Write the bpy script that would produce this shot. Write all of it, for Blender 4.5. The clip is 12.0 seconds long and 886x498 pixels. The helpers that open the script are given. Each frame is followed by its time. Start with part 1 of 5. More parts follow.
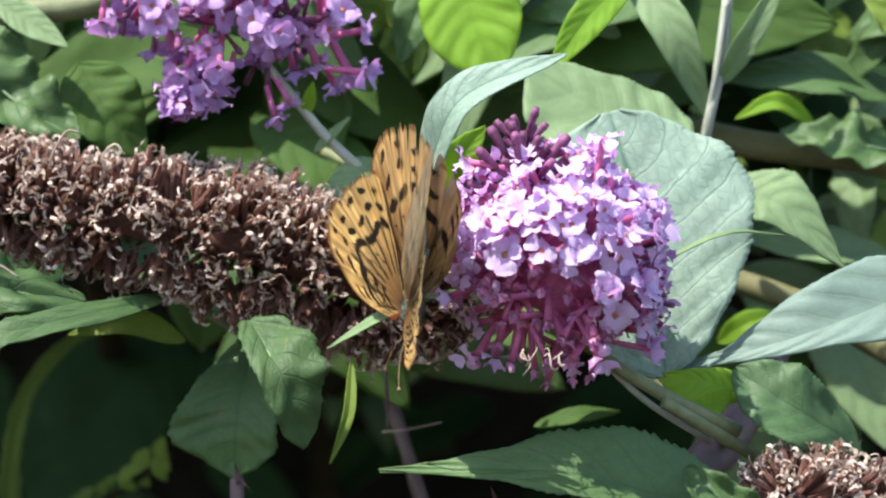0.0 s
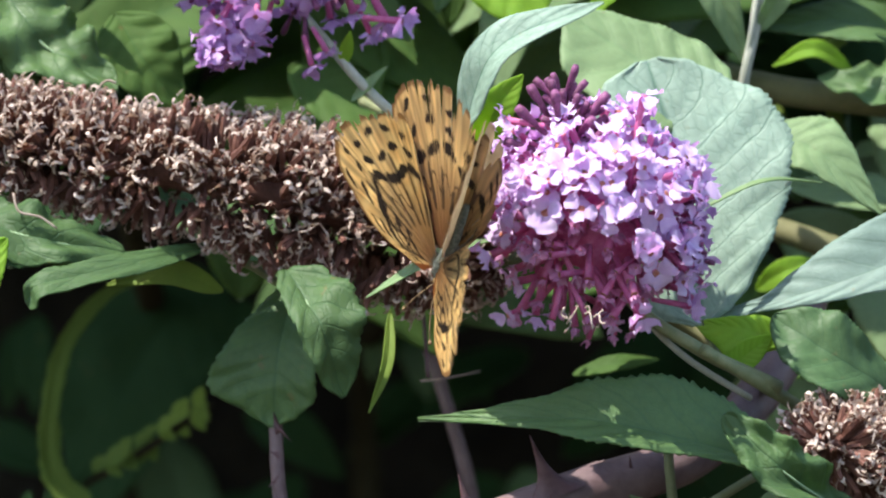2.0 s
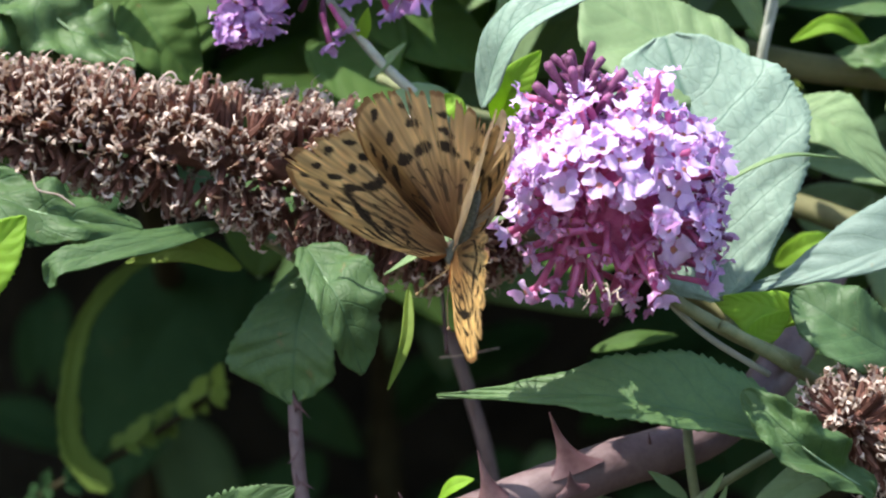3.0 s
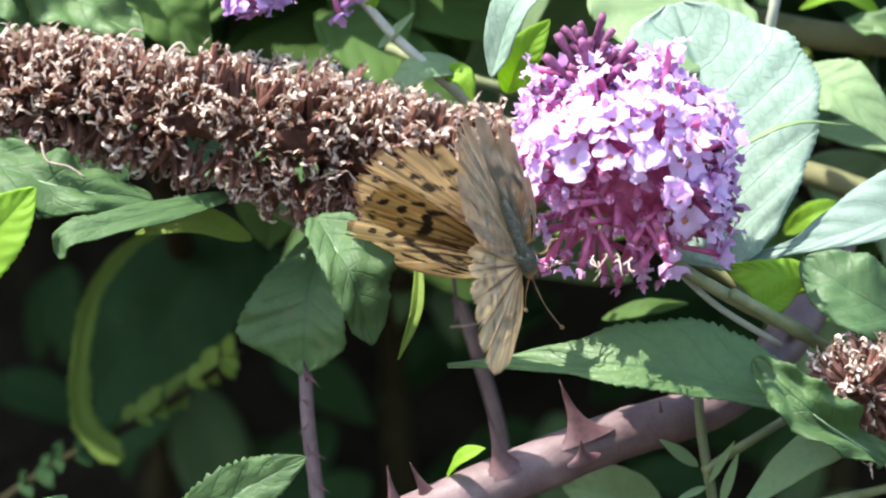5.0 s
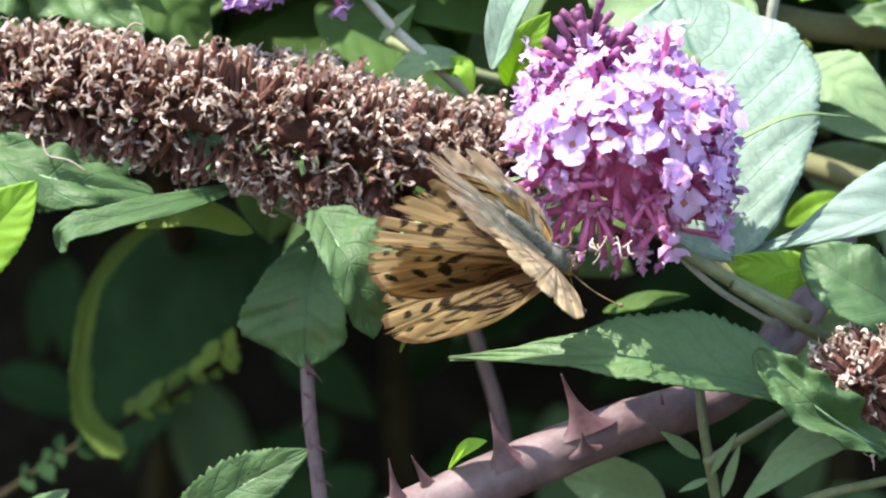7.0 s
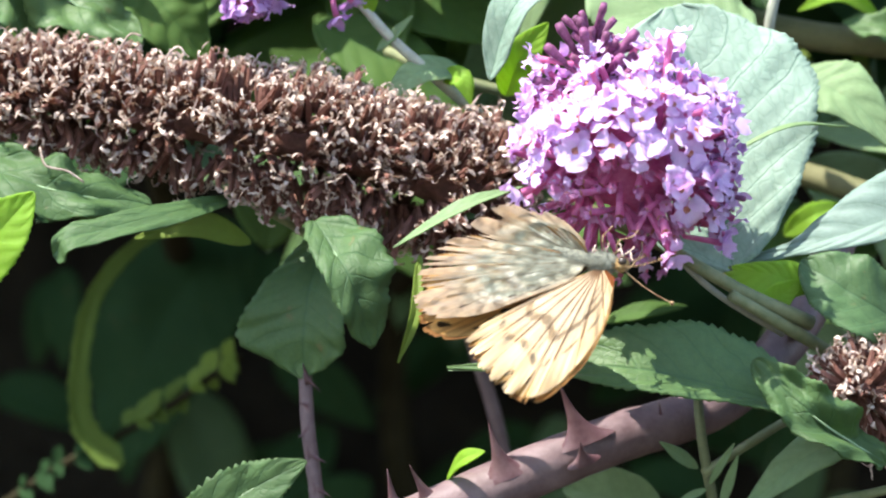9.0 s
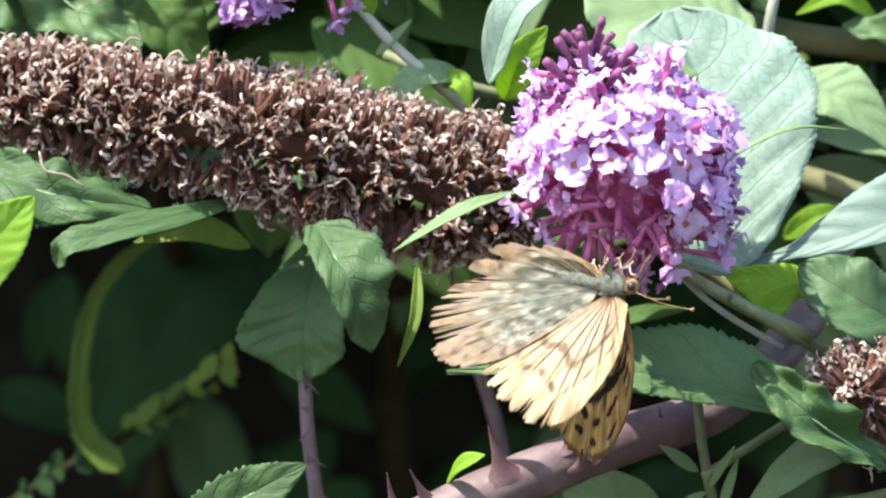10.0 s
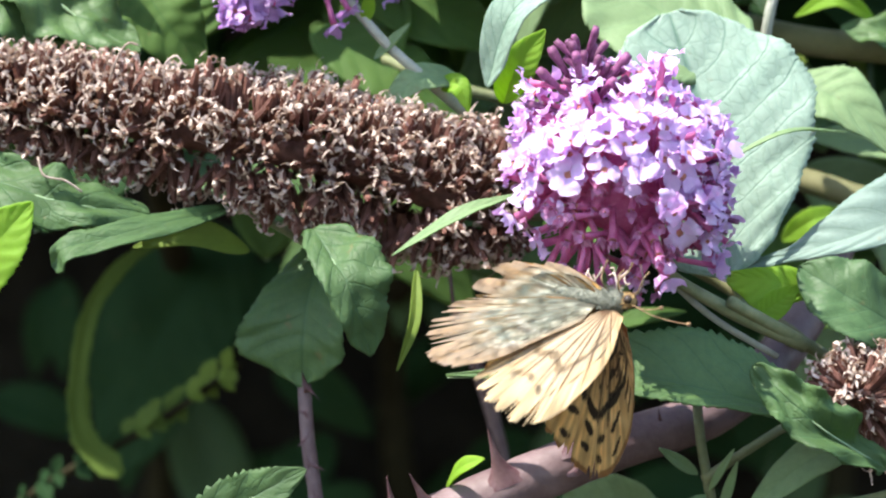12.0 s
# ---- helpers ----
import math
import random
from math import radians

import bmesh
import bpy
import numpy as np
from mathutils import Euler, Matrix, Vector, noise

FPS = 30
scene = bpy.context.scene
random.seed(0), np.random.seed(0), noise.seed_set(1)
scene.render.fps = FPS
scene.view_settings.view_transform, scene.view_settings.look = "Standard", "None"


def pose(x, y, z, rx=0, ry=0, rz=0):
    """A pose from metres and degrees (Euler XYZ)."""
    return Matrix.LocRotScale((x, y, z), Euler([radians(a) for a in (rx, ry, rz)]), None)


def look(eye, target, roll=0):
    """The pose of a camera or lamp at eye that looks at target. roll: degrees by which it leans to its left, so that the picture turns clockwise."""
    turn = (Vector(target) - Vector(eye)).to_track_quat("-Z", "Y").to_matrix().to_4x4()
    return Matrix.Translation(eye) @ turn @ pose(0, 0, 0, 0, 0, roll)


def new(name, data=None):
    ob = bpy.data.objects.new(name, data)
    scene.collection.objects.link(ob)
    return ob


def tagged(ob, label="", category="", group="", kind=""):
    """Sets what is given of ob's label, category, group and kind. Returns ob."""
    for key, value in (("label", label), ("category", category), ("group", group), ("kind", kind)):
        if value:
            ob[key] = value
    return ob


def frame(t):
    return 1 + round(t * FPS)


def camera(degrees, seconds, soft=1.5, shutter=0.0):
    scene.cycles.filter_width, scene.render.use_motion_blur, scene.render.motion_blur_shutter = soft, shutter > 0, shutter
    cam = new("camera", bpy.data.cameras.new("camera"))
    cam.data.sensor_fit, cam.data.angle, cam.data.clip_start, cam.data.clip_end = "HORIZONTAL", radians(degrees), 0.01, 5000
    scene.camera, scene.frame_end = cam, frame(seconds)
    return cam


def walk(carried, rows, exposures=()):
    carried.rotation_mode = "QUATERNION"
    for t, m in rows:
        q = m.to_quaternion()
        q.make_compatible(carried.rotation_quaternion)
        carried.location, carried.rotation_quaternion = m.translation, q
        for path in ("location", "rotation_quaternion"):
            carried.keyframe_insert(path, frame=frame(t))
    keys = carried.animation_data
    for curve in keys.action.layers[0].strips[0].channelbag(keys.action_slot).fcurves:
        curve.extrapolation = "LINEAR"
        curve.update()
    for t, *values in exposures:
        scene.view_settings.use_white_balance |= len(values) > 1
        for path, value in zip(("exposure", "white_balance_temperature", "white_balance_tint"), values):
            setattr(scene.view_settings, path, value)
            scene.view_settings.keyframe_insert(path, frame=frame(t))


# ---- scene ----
# ---------------------------------------------------------------- camera
EYE = (0.0, 0.0, 0.9)          # the camera's place; the flowers hang 0.9 m before it
REACH = 0.9


def turned(yaw, pitch, lean):
    return pose(*EYE, 90 + pitch, lean, yaw)


CAMERA = [
    (0, -0.777, 1.283, -0.84),
    (0.5, -0.690, 1.139, -0.70),
    (1, -0.585, 0.995, -0.59),
    (1.5, -0.474, 0.855, -0.58),
    (2, -0.342, 0.698, -0.60),
    (2.5, -0.232, 0.566, -0.56),
    (3, -0.131, 0.433, -0.41),
    (5, -0.017, 0.086, -0.12),
    (5.5, -0.021, 0.054, -0.08),
    (6, -0.015, 0.016, -0.01),
    (6.5, 0.000, 0.000, -0.00),
    (7, -0.005, 0.006, 0.06),
    (9, -0.026, 0.121, 0.10),
    (9.5, -0.030, 0.145, 0.16),
    (10, -0.031, 0.163, 0.20),
    (10.5, -0.037, 0.189, 0.23),
    (11, -0.037, 0.205, 0.32),
    (11.5, -0.038, 0.217, 0.37),
    (12, -0.043, 0.206, 0.42),
]
cam = camera(10.0, 12.0, soft=2.2)
cam.data.dof.use_dof, cam.data.dof.focus_distance, cam.data.dof.aperture_fstop = True, REACH, 22.0
walk(cam, [(t, turned(a, b, c)) for t, a, b, c in CAMERA],
     exposures=[(0, 1.34), (3.2, 1.44), (4.8, 1.94), (7.2, 1.88), (12, 1.70)])

# ---------------------------------------------------------------- world and sun
SUN = Vector((-0.46, -0.34, 0.95)).normalized()     # towards the sun
world = bpy.data.worlds.new("world")
world.use_nodes = True
scene.world = world
sky = world.node_tree.nodes.new("ShaderNodeTexSky")
sky.sky_type = "NISHITA"
sky.sun_disc = False
sky.sun_elevation = math.asin(SUN.z)
sky.sun_rotation = math.atan2(SUN.x, SUN.y)
world.node_tree.links.new(sky.outputs[0], world.node_tree.nodes["Background"].inputs[0])
world.node_tree.nodes["Background"].inputs[1].default_value = 0.15
sun = new("sun", bpy.data.lights.new("sun", "SUN"))
sun.data.energy, sun.data.angle, sun.data.color = 4.2, radians(0.5), (1.0, 0.96, 0.90)
sun.matrix_world = look((0, 0, 4), Vector((0, 0, 4)) - SUN)


# ---------------------------------------------------------------- helpers of the scene
def spot(u, v, d=0.0):
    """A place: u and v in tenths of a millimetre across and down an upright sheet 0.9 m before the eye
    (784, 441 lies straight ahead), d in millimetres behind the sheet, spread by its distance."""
    k = (REACH + d / 1000) / REACH
    return Vector(((u - 784) * 1e-4 * k, REACH + d / 1000, EYE[2] + (441 - v) * 1e-4 * k))


def part(name, bm, material, parent=None, label="", smooth=True):
    if isinstance(bm, bpy.types.Mesh):
        me = bm
    else:
        me = bpy.data.meshes.new(name)
        bm.to_mesh(me)
        bm.free()
        if smooth:
            me.polygons.foreach_set("use_smooth", [True] * len(me.polygons))
    for m in material if isinstance(material, (list, tuple)) else [material]:
        if not isinstance(bm, bpy.types.Mesh):
            me.materials.append(m)
    ob = new(name, me)
    if parent:
        ob.parent = parent
    if label:
        tagged(ob, label)
    return ob


def thing(name, place, label, category, group="", kind=""):
    ob = new(name)
    ob.empty_display_size = 0.01
    ob.location = place
    return tagged(ob, label, category, group, kind)


def stand(ob):
    """The pose in the world of a thing or part that is not keyed."""
    m = ob.matrix_parent_inverse @ Matrix.Translation(ob.location)
    return stand(ob.parent) @ m if ob.parent else Matrix.Translation(ob.location)


def settle(ob):
    """Put a mesh that was drawn in world places under its parent without moving it."""
    ob.matrix_parent_inverse = stand(ob.parent).inverted()
    return ob


def bezier(points, n):
    """n + 1 places along a smooth line through the points."""
    pts = [Vector(p) for p in points]
    if len(pts) == 2:
        return [pts[0].lerp(pts[1], i / n) for i in range(n + 1)]
    gaps = [max((q - p).length, 1e-9) for p, q in zip(pts, pts[1:])]
    slopes = [(pts[1] - pts[0]) / gaps[0]]
    for i in range(1, len(pts) - 1):
        a, b = gaps[i - 1], gaps[i]
        slopes.append(((pts[i] - pts[i - 1]) / a * b + (pts[i + 1] - pts[i]) / b * a) / (a + b))
    slopes.append((pts[-1] - pts[-2]) / gaps[-1])
    out = []
    for i in range(n + 1):
        s = i / n * (len(pts) - 1)
        k = min(int(s), len(pts) - 2)
        f = s - k
        out.append((2 * f ** 3 - 3 * f * f + 1) * pts[k] + (f ** 3 - 2 * f * f + f) * gaps[k] * slopes[k]
                   + (3 * f * f - 2 * f ** 3) * pts[k + 1] + (f ** 3 - f * f) * gaps[k] * slopes[k + 1])
    return out


def tube(bm, line, radii, sides=8, mat=0, lumps=0.0, cap=True):
    """A round, tapered tube along a line of places."""
    rings = []
    n = len(line)
    ref = Vector((0.3, -0.8, 0.5))
    for i, p in enumerate(line):
        t = (line[min(i + 1, n - 1)] - line[max(i - 1, 0)]).normalized()
        a = t.cross(ref).normalized()
        b = t.cross(a)
        r = radii[i] if isinstance(radii, (list, tuple)) else radii
        ring = []
        for k in range(sides):
            w = 2 * math.pi * k / sides
            q = 1 + lumps * noise.noise(p * 700 + Vector((k * 1.7, 0, 0)))
            ring.append(bm.verts.new(p + (a * math.cos(w) + b * math.sin(w)) * r * q))
        rings.append(ring)
    for r0, r1 in zip(rings, rings[1:]):
        for k in range(sides):
            f = bm.faces.new((r0[k], r0[(k + 1) % sides], r1[(k + 1) % sides], r1[k]))
            f.material_index = mat
    if cap:
        for ring in (rings[0][::-1], rings[-1]):
            f = bm.faces.new(ring)
            f.material_index = mat
    return rings


def stem(name, points, r0, r1, material, parent, label="", sides=10, lumps=0.06, n=24):
    line = bezier(points, n)
    bm = bmesh.new()
    tube(bm, line, [r0 + (r1 - r0) * i / n for i in range(n + 1)], sides, 0, lumps)
    return settle(part(name, bm, material, parent, label))


# ---------------------------------------------------------------- materials
def nodes_of(name):
    m = bpy.data.materials.new(name)
    m.use_nodes = True
    nt = m.node_tree
    return m, nt, nt.nodes["Principled BSDF"]


def node(nt, kind, **values):
    n = nt.nodes.new(kind)
    for key, value in values.items():
        n.inputs[key].default_value = value
    return n


def ramp(nt, src, stops):
    n = nt.nodes.new("ShaderNodeValToRGB")
    while len(n.color_ramp.elements) < len(stops):
        n.color_ramp.elements.new(0.5)
    for e, (p, c) in zip(n.color_ramp.elements, stops):
        e.position, e.color = p, (*c, 1)
    nt.links.new(src, n.inputs[0])
    return n.outputs[0]


def mix(nt, fac, a, b, blend="MIX"):
    n = nt.nodes.new("ShaderNodeMix")
    n.data_type, n.blend_type = "RGBA", blend
    for sock, val in ((n.inputs[0], fac), (n.inputs[6], a), (n.inputs[7], b)):
        if isinstance(val, bpy.types.NodeSocket):
            nt.links.new(val, sock)
        elif isinstance(val, (int, float)):
            sock.default_value = val
        else:
            sock.default_value = (*val, 1)
    return n.outputs[2]


def math_node(nt, op, a, b=0.0):
    n = nt.nodes.new("ShaderNodeMath")
    n.operation = op
    for sock, val in zip(n.inputs, (a, b)):
        if isinstance(val, bpy.types.NodeSocket):
            nt.links.new(val, sock)
        else:
            sock.default_value = val
    return n.outputs[0]


def noise_tex(nt, scale, detail=4.0, rough=0.6, coord="Object"):
    tc = nt.nodes.new("ShaderNodeTexCoord")
    n = node(nt, "ShaderNodeTexNoise", Scale=scale, Detail=detail, Roughness=rough)
    nt.links.new(tc.outputs[coord], n.inputs["Vector"])
    return n.outputs["Fac"]


def bump(nt, height, strength, distance):
    b = node(nt, "ShaderNodeBump", Strength=strength, Distance=distance)
    nt.links.new(height, b.inputs["Height"])
    return b.outputs["Normal"]


def thin(nt, bsdf, colour, amount):
    """Mix some light that shines through into the surface."""
    tr = nt.nodes.new("ShaderNodeBsdfTranslucent")
    if isinstance(colour, bpy.types.NodeSocket):
        nt.links.new(colour, tr.inputs["Color"])
    else:
        tr.inputs["Color"].default_value = (*colour, 1)
    m = node(nt, "ShaderNodeMixShader", Fac=amount)
    nt.links.new(bsdf.outputs[0], m.inputs[1])
    nt.links.new(tr.outputs[0], m.inputs[2])
    nt.links.new(m.outputs[0], nt.nodes["Material Output"].inputs["Surface"])


def leaf_material(name, upper, vein, through_colour, veins=9.0, gloss=0.45, amount=0.3, blotch=0.25, cells=26.0, spec=0.3, net_mark=0.35, press=0.4, line_mark=0.7, fine=17.0):
    """Leaf skin by the blade's own length and breadth: sunken side veins, a net of cells, blotches."""
    cells /= 55.0
    m, nt, bsdf = nodes_of(name)
    VEINS[name] = veins
    uv = nt.nodes.new("ShaderNodeUVMap")
    sep = nt.nodes.new("ShaderNodeSeparateXYZ")
    nt.links.new(uv.outputs[0], sep.inputs[0])
    across = math_node(nt, "ABSOLUTE", math_node(nt, "SUBTRACT", sep.outputs[0], 0.5))
    warp = math_node(nt, "MULTIPLY", noise_tex(nt, 160.0, 2.0), 0.05)
    along = math_node(nt, "ADD", math_node(nt, "SUBTRACT", sep.outputs[1], math_node(nt, "MULTIPLY", math_node(nt, "POWER", across, 1.25), 0.50)), warp)
    saw = math_node(nt, "PINGPONG", math_node(nt, "MULTIPLY", along, veins), 0.5)
    side_vein = math_node(nt, "SUBTRACT", 1.0, math_node(nt, "MINIMUM", math_node(nt, "MULTIPLY", saw, fine), 1.0))
    rib = math_node(nt, "SUBTRACT", 1.0, math_node(nt, "MINIMUM", math_node(nt, "MULTIPLY", across, 38.0), 1.0))
    lines = math_node(nt, "MAXIMUM", math_node(nt, "MULTIPLY", side_vein, 0.75), rib)
    size = nt.nodes.new("ShaderNodeUVMap")
    size.uv_map = "millimetres"
    vor = nt.nodes.new("ShaderNodeTexVoronoi")
    vor.feature = "DISTANCE_TO_EDGE"
    vor.inputs["Scale"].default_value = cells
    nt.links.new(size.outputs[0], vor.inputs["Vector"])
    net = math_node(nt, "MINIMUM", math_node(nt, "MULTIPLY", vor.outputs["Distance"], 9.0), 1.0)
    flat = nt.nodes.new("ShaderNodeSeparateXYZ")
    nt.links.new(size.outputs[0], flat.inputs[0])
    step = nt.nodes.new("ShaderNodeTexWhiteNoise")
    step.noise_dimensions = "1D"
    nt.links.new(math_node(nt, "ADD", math_node(nt, "FLOOR", math_node(nt, "MULTIPLY", along, veins)), math_node(nt, "MULTIPLY", math_node(nt, "SIGN", flat.outputs[0]), 0.3)), step.inputs["W"])
    rung = math_node(nt, "ADD", math_node(nt, "MULTIPLY", flat.outputs[0], 0.36), math_node(nt, "MULTIPLY", step.outputs["Value"], 5.0))
    rung = math_node(nt, "ADD", rung, math_node(nt, "MULTIPLY", noise_tex(nt, 420.0, 3.0), 1.3))
    rung = math_node(nt, "MULTIPLY", math_node(nt, "PINGPONG", rung, 0.5), 8.0)
    net = math_node(nt, "MINIMUM", math_node(nt, "ADD", math_node(nt, "MULTIPLY", net, 0.65), 0.35), math_node(nt, "MINIMUM", rung, 1.0))
    info = nt.nodes.new("ShaderNodeObjectInfo")
    shade = math_node(nt, "MULTIPLY", info.outputs["Random"], 0.22)
    col = mix(nt, ramp(nt, noise_tex(nt, 90.0, 5.0), [(0.35, (0, 0, 0)), (0.7, (1, 1, 1))]), upper, [c * (1 - blotch) for c in upper])
    col = mix(nt, ramp(nt, noise_tex(nt, 700.0, 4.0), [(0.42, (0, 0, 0)), (0.72, (0.5, 0.5, 0.5))]), col, [c * 0.55 for c in upper])
    col = mix(nt, math_node(nt, "MULTIPLY", math_node(nt, "SUBTRACT", 1.0, net), net_mark), col, vein)
    col = mix(nt, math_node(nt, "MULTIPLY", lines, line_mark), col, vein)
    col = mix(nt, shade, col, [c * 0.6 for c in upper])
    spots = ramp(nt, noise_tex(nt, 330.0, 2.0), [(0.70, (0, 0, 0)), (0.76, (1, 1, 1))])
    col = mix(nt, math_node(nt, "MULTIPLY", spots, 0.5), col, (0.16, 0.11, 0.05))
    nt.links.new(col, bsdf.inputs["Base Color"])
    bsdf.inputs["Roughness"].default_value = gloss
    bsdf.inputs["Specular IOR Level"].default_value = spec
    relief = math_node(nt, "ADD", math_node(nt, "MULTIPLY", net, 0.45), math_node(nt, "SUBTRACT", 1.0, lines))
    nt.links.new(bump(nt, relief, press, 0.0005), bsdf.inputs["Normal"])
    thin(nt, bsdf, through_colour, amount)
    return m


def plain_material(name, a, b, scale, rough=0.7, relief=0.4, distance=0.0004, stops=(0.35, 0.68), amount=0.0, lucent=(0, 0, 0), island=False, vary=0.35, spec=0.35):
    """Two-toned skin: broad patches, fine grain, a little variation from piece to piece."""
    m, nt, bsdf = nodes_of(name)
    f = noise_tex(nt, scale, 6.0, 0.65)
    col = ramp(nt, f, [(stops[0], a), (stops[1], b)])
    if island:
        rnd = nt.nodes.new("ShaderNodeNewGeometry").outputs["Random Per Island"]
    else:
        rnd = nt.nodes.new("ShaderNodeObjectInfo").outputs["Random"]
    col = mix(nt, math_node(nt, "MULTIPLY", rnd, vary), col, [c * 0.45 for c in a])
    nt.links.new(col, bsdf.inputs["Base Color"])
    bsdf.inputs["Roughness"].default_value = rough
    bsdf.inputs["Specular IOR Level"].default_value = spec
    h = math_node(nt, "ADD", f, math_node(nt, "MULTIPLY", noise_tex(nt, scale * 7, 3.0), 0.4))
    nt.links.new(bump(nt, h, relief, distance), bsdf.inputs["Normal"])
    if amount:
        thin(nt, bsdf, lucent, amount)
    return m


VEINS = {}
PALE = leaf_material("pale_leaf", (0.26, 0.36, 0.275), (0.075, 0.15, 0.105), (0.28, 0.42, 0.08), veins=8, gloss=0.55, amount=0.15, cells=20, net_mark=0.38, press=0.3, line_mark=1.25, fine=21.0)
SILVERY = leaf_material("silvery_leaf", (0.165, 0.24, 0.195), (0.13, 0.20, 0.145), (0.28, 0.42, 0.08), veins=8, gloss=0.6, amount=0.15, cells=17, net_mark=0.15, press=0.15)
FRESH = leaf_material("fresh_leaf", (0.215, 0.310, 0.145), (0.13, 0.22, 0.10), (0.30, 0.48, 0.11), veins=7, gloss=0.6, amount=0.30, net_mark=0.2, press=0.2)
GREEN = leaf_material("green_leaf", (0.093, 0.165, 0.053), (0.04, 0.095, 0.04), (0.16, 0.32, 0.04), veins=8, gloss=0.5, amount=0.25, cells=30, press=0.35)
# leaf green toned down, so that the colour itself stands for shade
SHADY = leaf_material("shady_leaf", (0.080, 0.145, 0.036), (0.04, 0.10, 0.03), (0.20, 0.38, 0.03), veins=7, gloss=0.65, spec=0.12, amount=0.34, net_mark=0.2, press=0.2)
# part of the glow of backlit leaves sits in this base colour
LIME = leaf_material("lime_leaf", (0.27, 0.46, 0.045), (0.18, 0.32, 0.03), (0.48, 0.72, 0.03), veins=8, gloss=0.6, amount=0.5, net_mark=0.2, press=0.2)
BRAMBLE = leaf_material("bramble_leaf", (0.074, 0.135, 0.046), (0.038, 0.09, 0.04), (0.22, 0.40, 0.05), veins=6, gloss=0.55, spec=0.22, amount=0.2, cells=24, press=0.4, blotch=0.4)
# near-black copy of the leaf green, with deep shade put into its colour
SHADE_GREEN = leaf_material("shade_green_leaf", (0.024, 0.056, 0.020), (0.025, 0.06, 0.025), (0.06, 0.14, 0.02), veins=8, gloss=0.7, amount=0.2, spec=0.05)
DUSK = leaf_material("dusk_leaf", (0.070, 0.130, 0.050), (0.04, 0.085, 0.04), (0.12, 0.22, 0.03), veins=7, spec=0.2, gloss=0.5, amount=0.2, cells=30, net_mark=0.25, press=0.22)
# dimmed copy of the olive leaf, its colour set for weak sunlight
DIM_OLIVE = leaf_material("dim_olive_leaf", (0.12, 0.185, 0.034), (0.07, 0.11, 0.025), (0.20, 0.30, 0.03), veins=8, gloss=0.7, amount=0.3, spec=0.15, net_mark=0.2, press=0.2)
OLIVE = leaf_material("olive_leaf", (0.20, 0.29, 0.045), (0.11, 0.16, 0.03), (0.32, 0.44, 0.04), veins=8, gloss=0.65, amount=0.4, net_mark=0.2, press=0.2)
RIB = plain_material("leaf_rib", (0.20, 0.30, 0.15), (0.28, 0.38, 0.20), 400, 0.5)
STALK = plain_material("green_stalk", (0.115, 0.14, 0.06), (0.21, 0.22, 0.11), 260, 0.6)
GREY_STALK = plain_material("downy_stalk", (0.30, 0.32, 0.24), (0.44, 0.44, 0.36), 420, 0.8)
# bark darkened in its colour to stand for shade on stems behind
DIM_BARK = plain_material("dim_bark", (0.02, 0.018, 0.01), (0.045, 0.04, 0.02), 140, 0.9, spec=0.05)
WOOD = plain_material("olive_bark", (0.095, 0.10, 0.04), (0.17, 0.155, 0.07), 140, 0.8)
CANE = plain_material("bramble_skin", (0.10, 0.062, 0.064), (0.20, 0.14, 0.138), 130, 0.5, 0.5, 0.0005)
THORN = plain_material("thorn_skin", (0.075, 0.030, 0.034), (0.145, 0.085, 0.087), 300, 0.45)
DRY = plain_material("dry_capsule", (0.105, 0.048, 0.034), (0.30, 0.135, 0.10), 420, 0.75, amount=0.12, lucent=(0.3, 0.1, 0.04), vary=0.6)
HUSK = plain_material("dry_petal", (0.44, 0.33, 0.26), (0.76, 0.64, 0.55), 500, 0.8, amount=0.2, lucent=(0.5, 0.3, 0.18), vary=0.7)
DRY_ISLE = plain_material("dry_capsule_mass", (0.105, 0.048, 0.034), (0.30, 0.135, 0.10), 420, 0.75, amount=0.12, lucent=(0.3, 0.1, 0.04), island=True, vary=0.6)
HUSK_ISLE = plain_material("dry_petal_mass", (0.44, 0.33, 0.26), (0.76, 0.64, 0.55), 500, 0.8, amount=0.2, lucent=(0.5, 0.3, 0.18), island=True, vary=0.7)
PETAL = plain_material("lilac_petal", (0.66, 0.48, 0.80), (0.86, 0.72, 0.93), 600, 0.6, 0.3, 0.0002, amount=0.42, lucent=(0.70, 0.34, 0.72), vary=0.35)
# petal colour darkened to stand for the shade on the loose spray
PETAL_SHADED = plain_material("violet_petal", (0.44, 0.26, 0.54), (0.68, 0.48, 0.74), 600, 0.6, 0.3, 0.0002, amount=0.35, lucent=(0.55, 0.25, 0.62), vary=0.5)
PETAL_PINK = plain_material("pink_petal", (0.58, 0.24, 0.46), (0.82, 0.50, 0.72), 600, 0.6, 0.3, 0.0002, amount=0.4, lucent=(0.75, 0.25, 0.55), vary=0.5)
TUBE = plain_material("magenta_tube", (0.58, 0.12, 0.30), (0.78, 0.32, 0.55), 700, 0.55, 0.3, 0.0002, amount=0.4, lucent=(0.75, 0.10, 0.36), vary=0.4)
THROAT = plain_material("orange_throat", (0.48, 0.14, 0.10), (0.60, 0.30, 0.22), 900, 0.6)
BUD = plain_material("purple_bud", (0.09, 0.025, 0.055), (0.30, 0.09, 0.22), 600, 0.55, vary=0.5)
# near-black backing colour that stands for the shade inside the thicket
SHADE_BLACK = plain_material("shade_backing", (0.008, 0.007, 0.005), (0.022, 0.019, 0.013), 60, 0.95, 0.8, 0.01, spec=0.12)
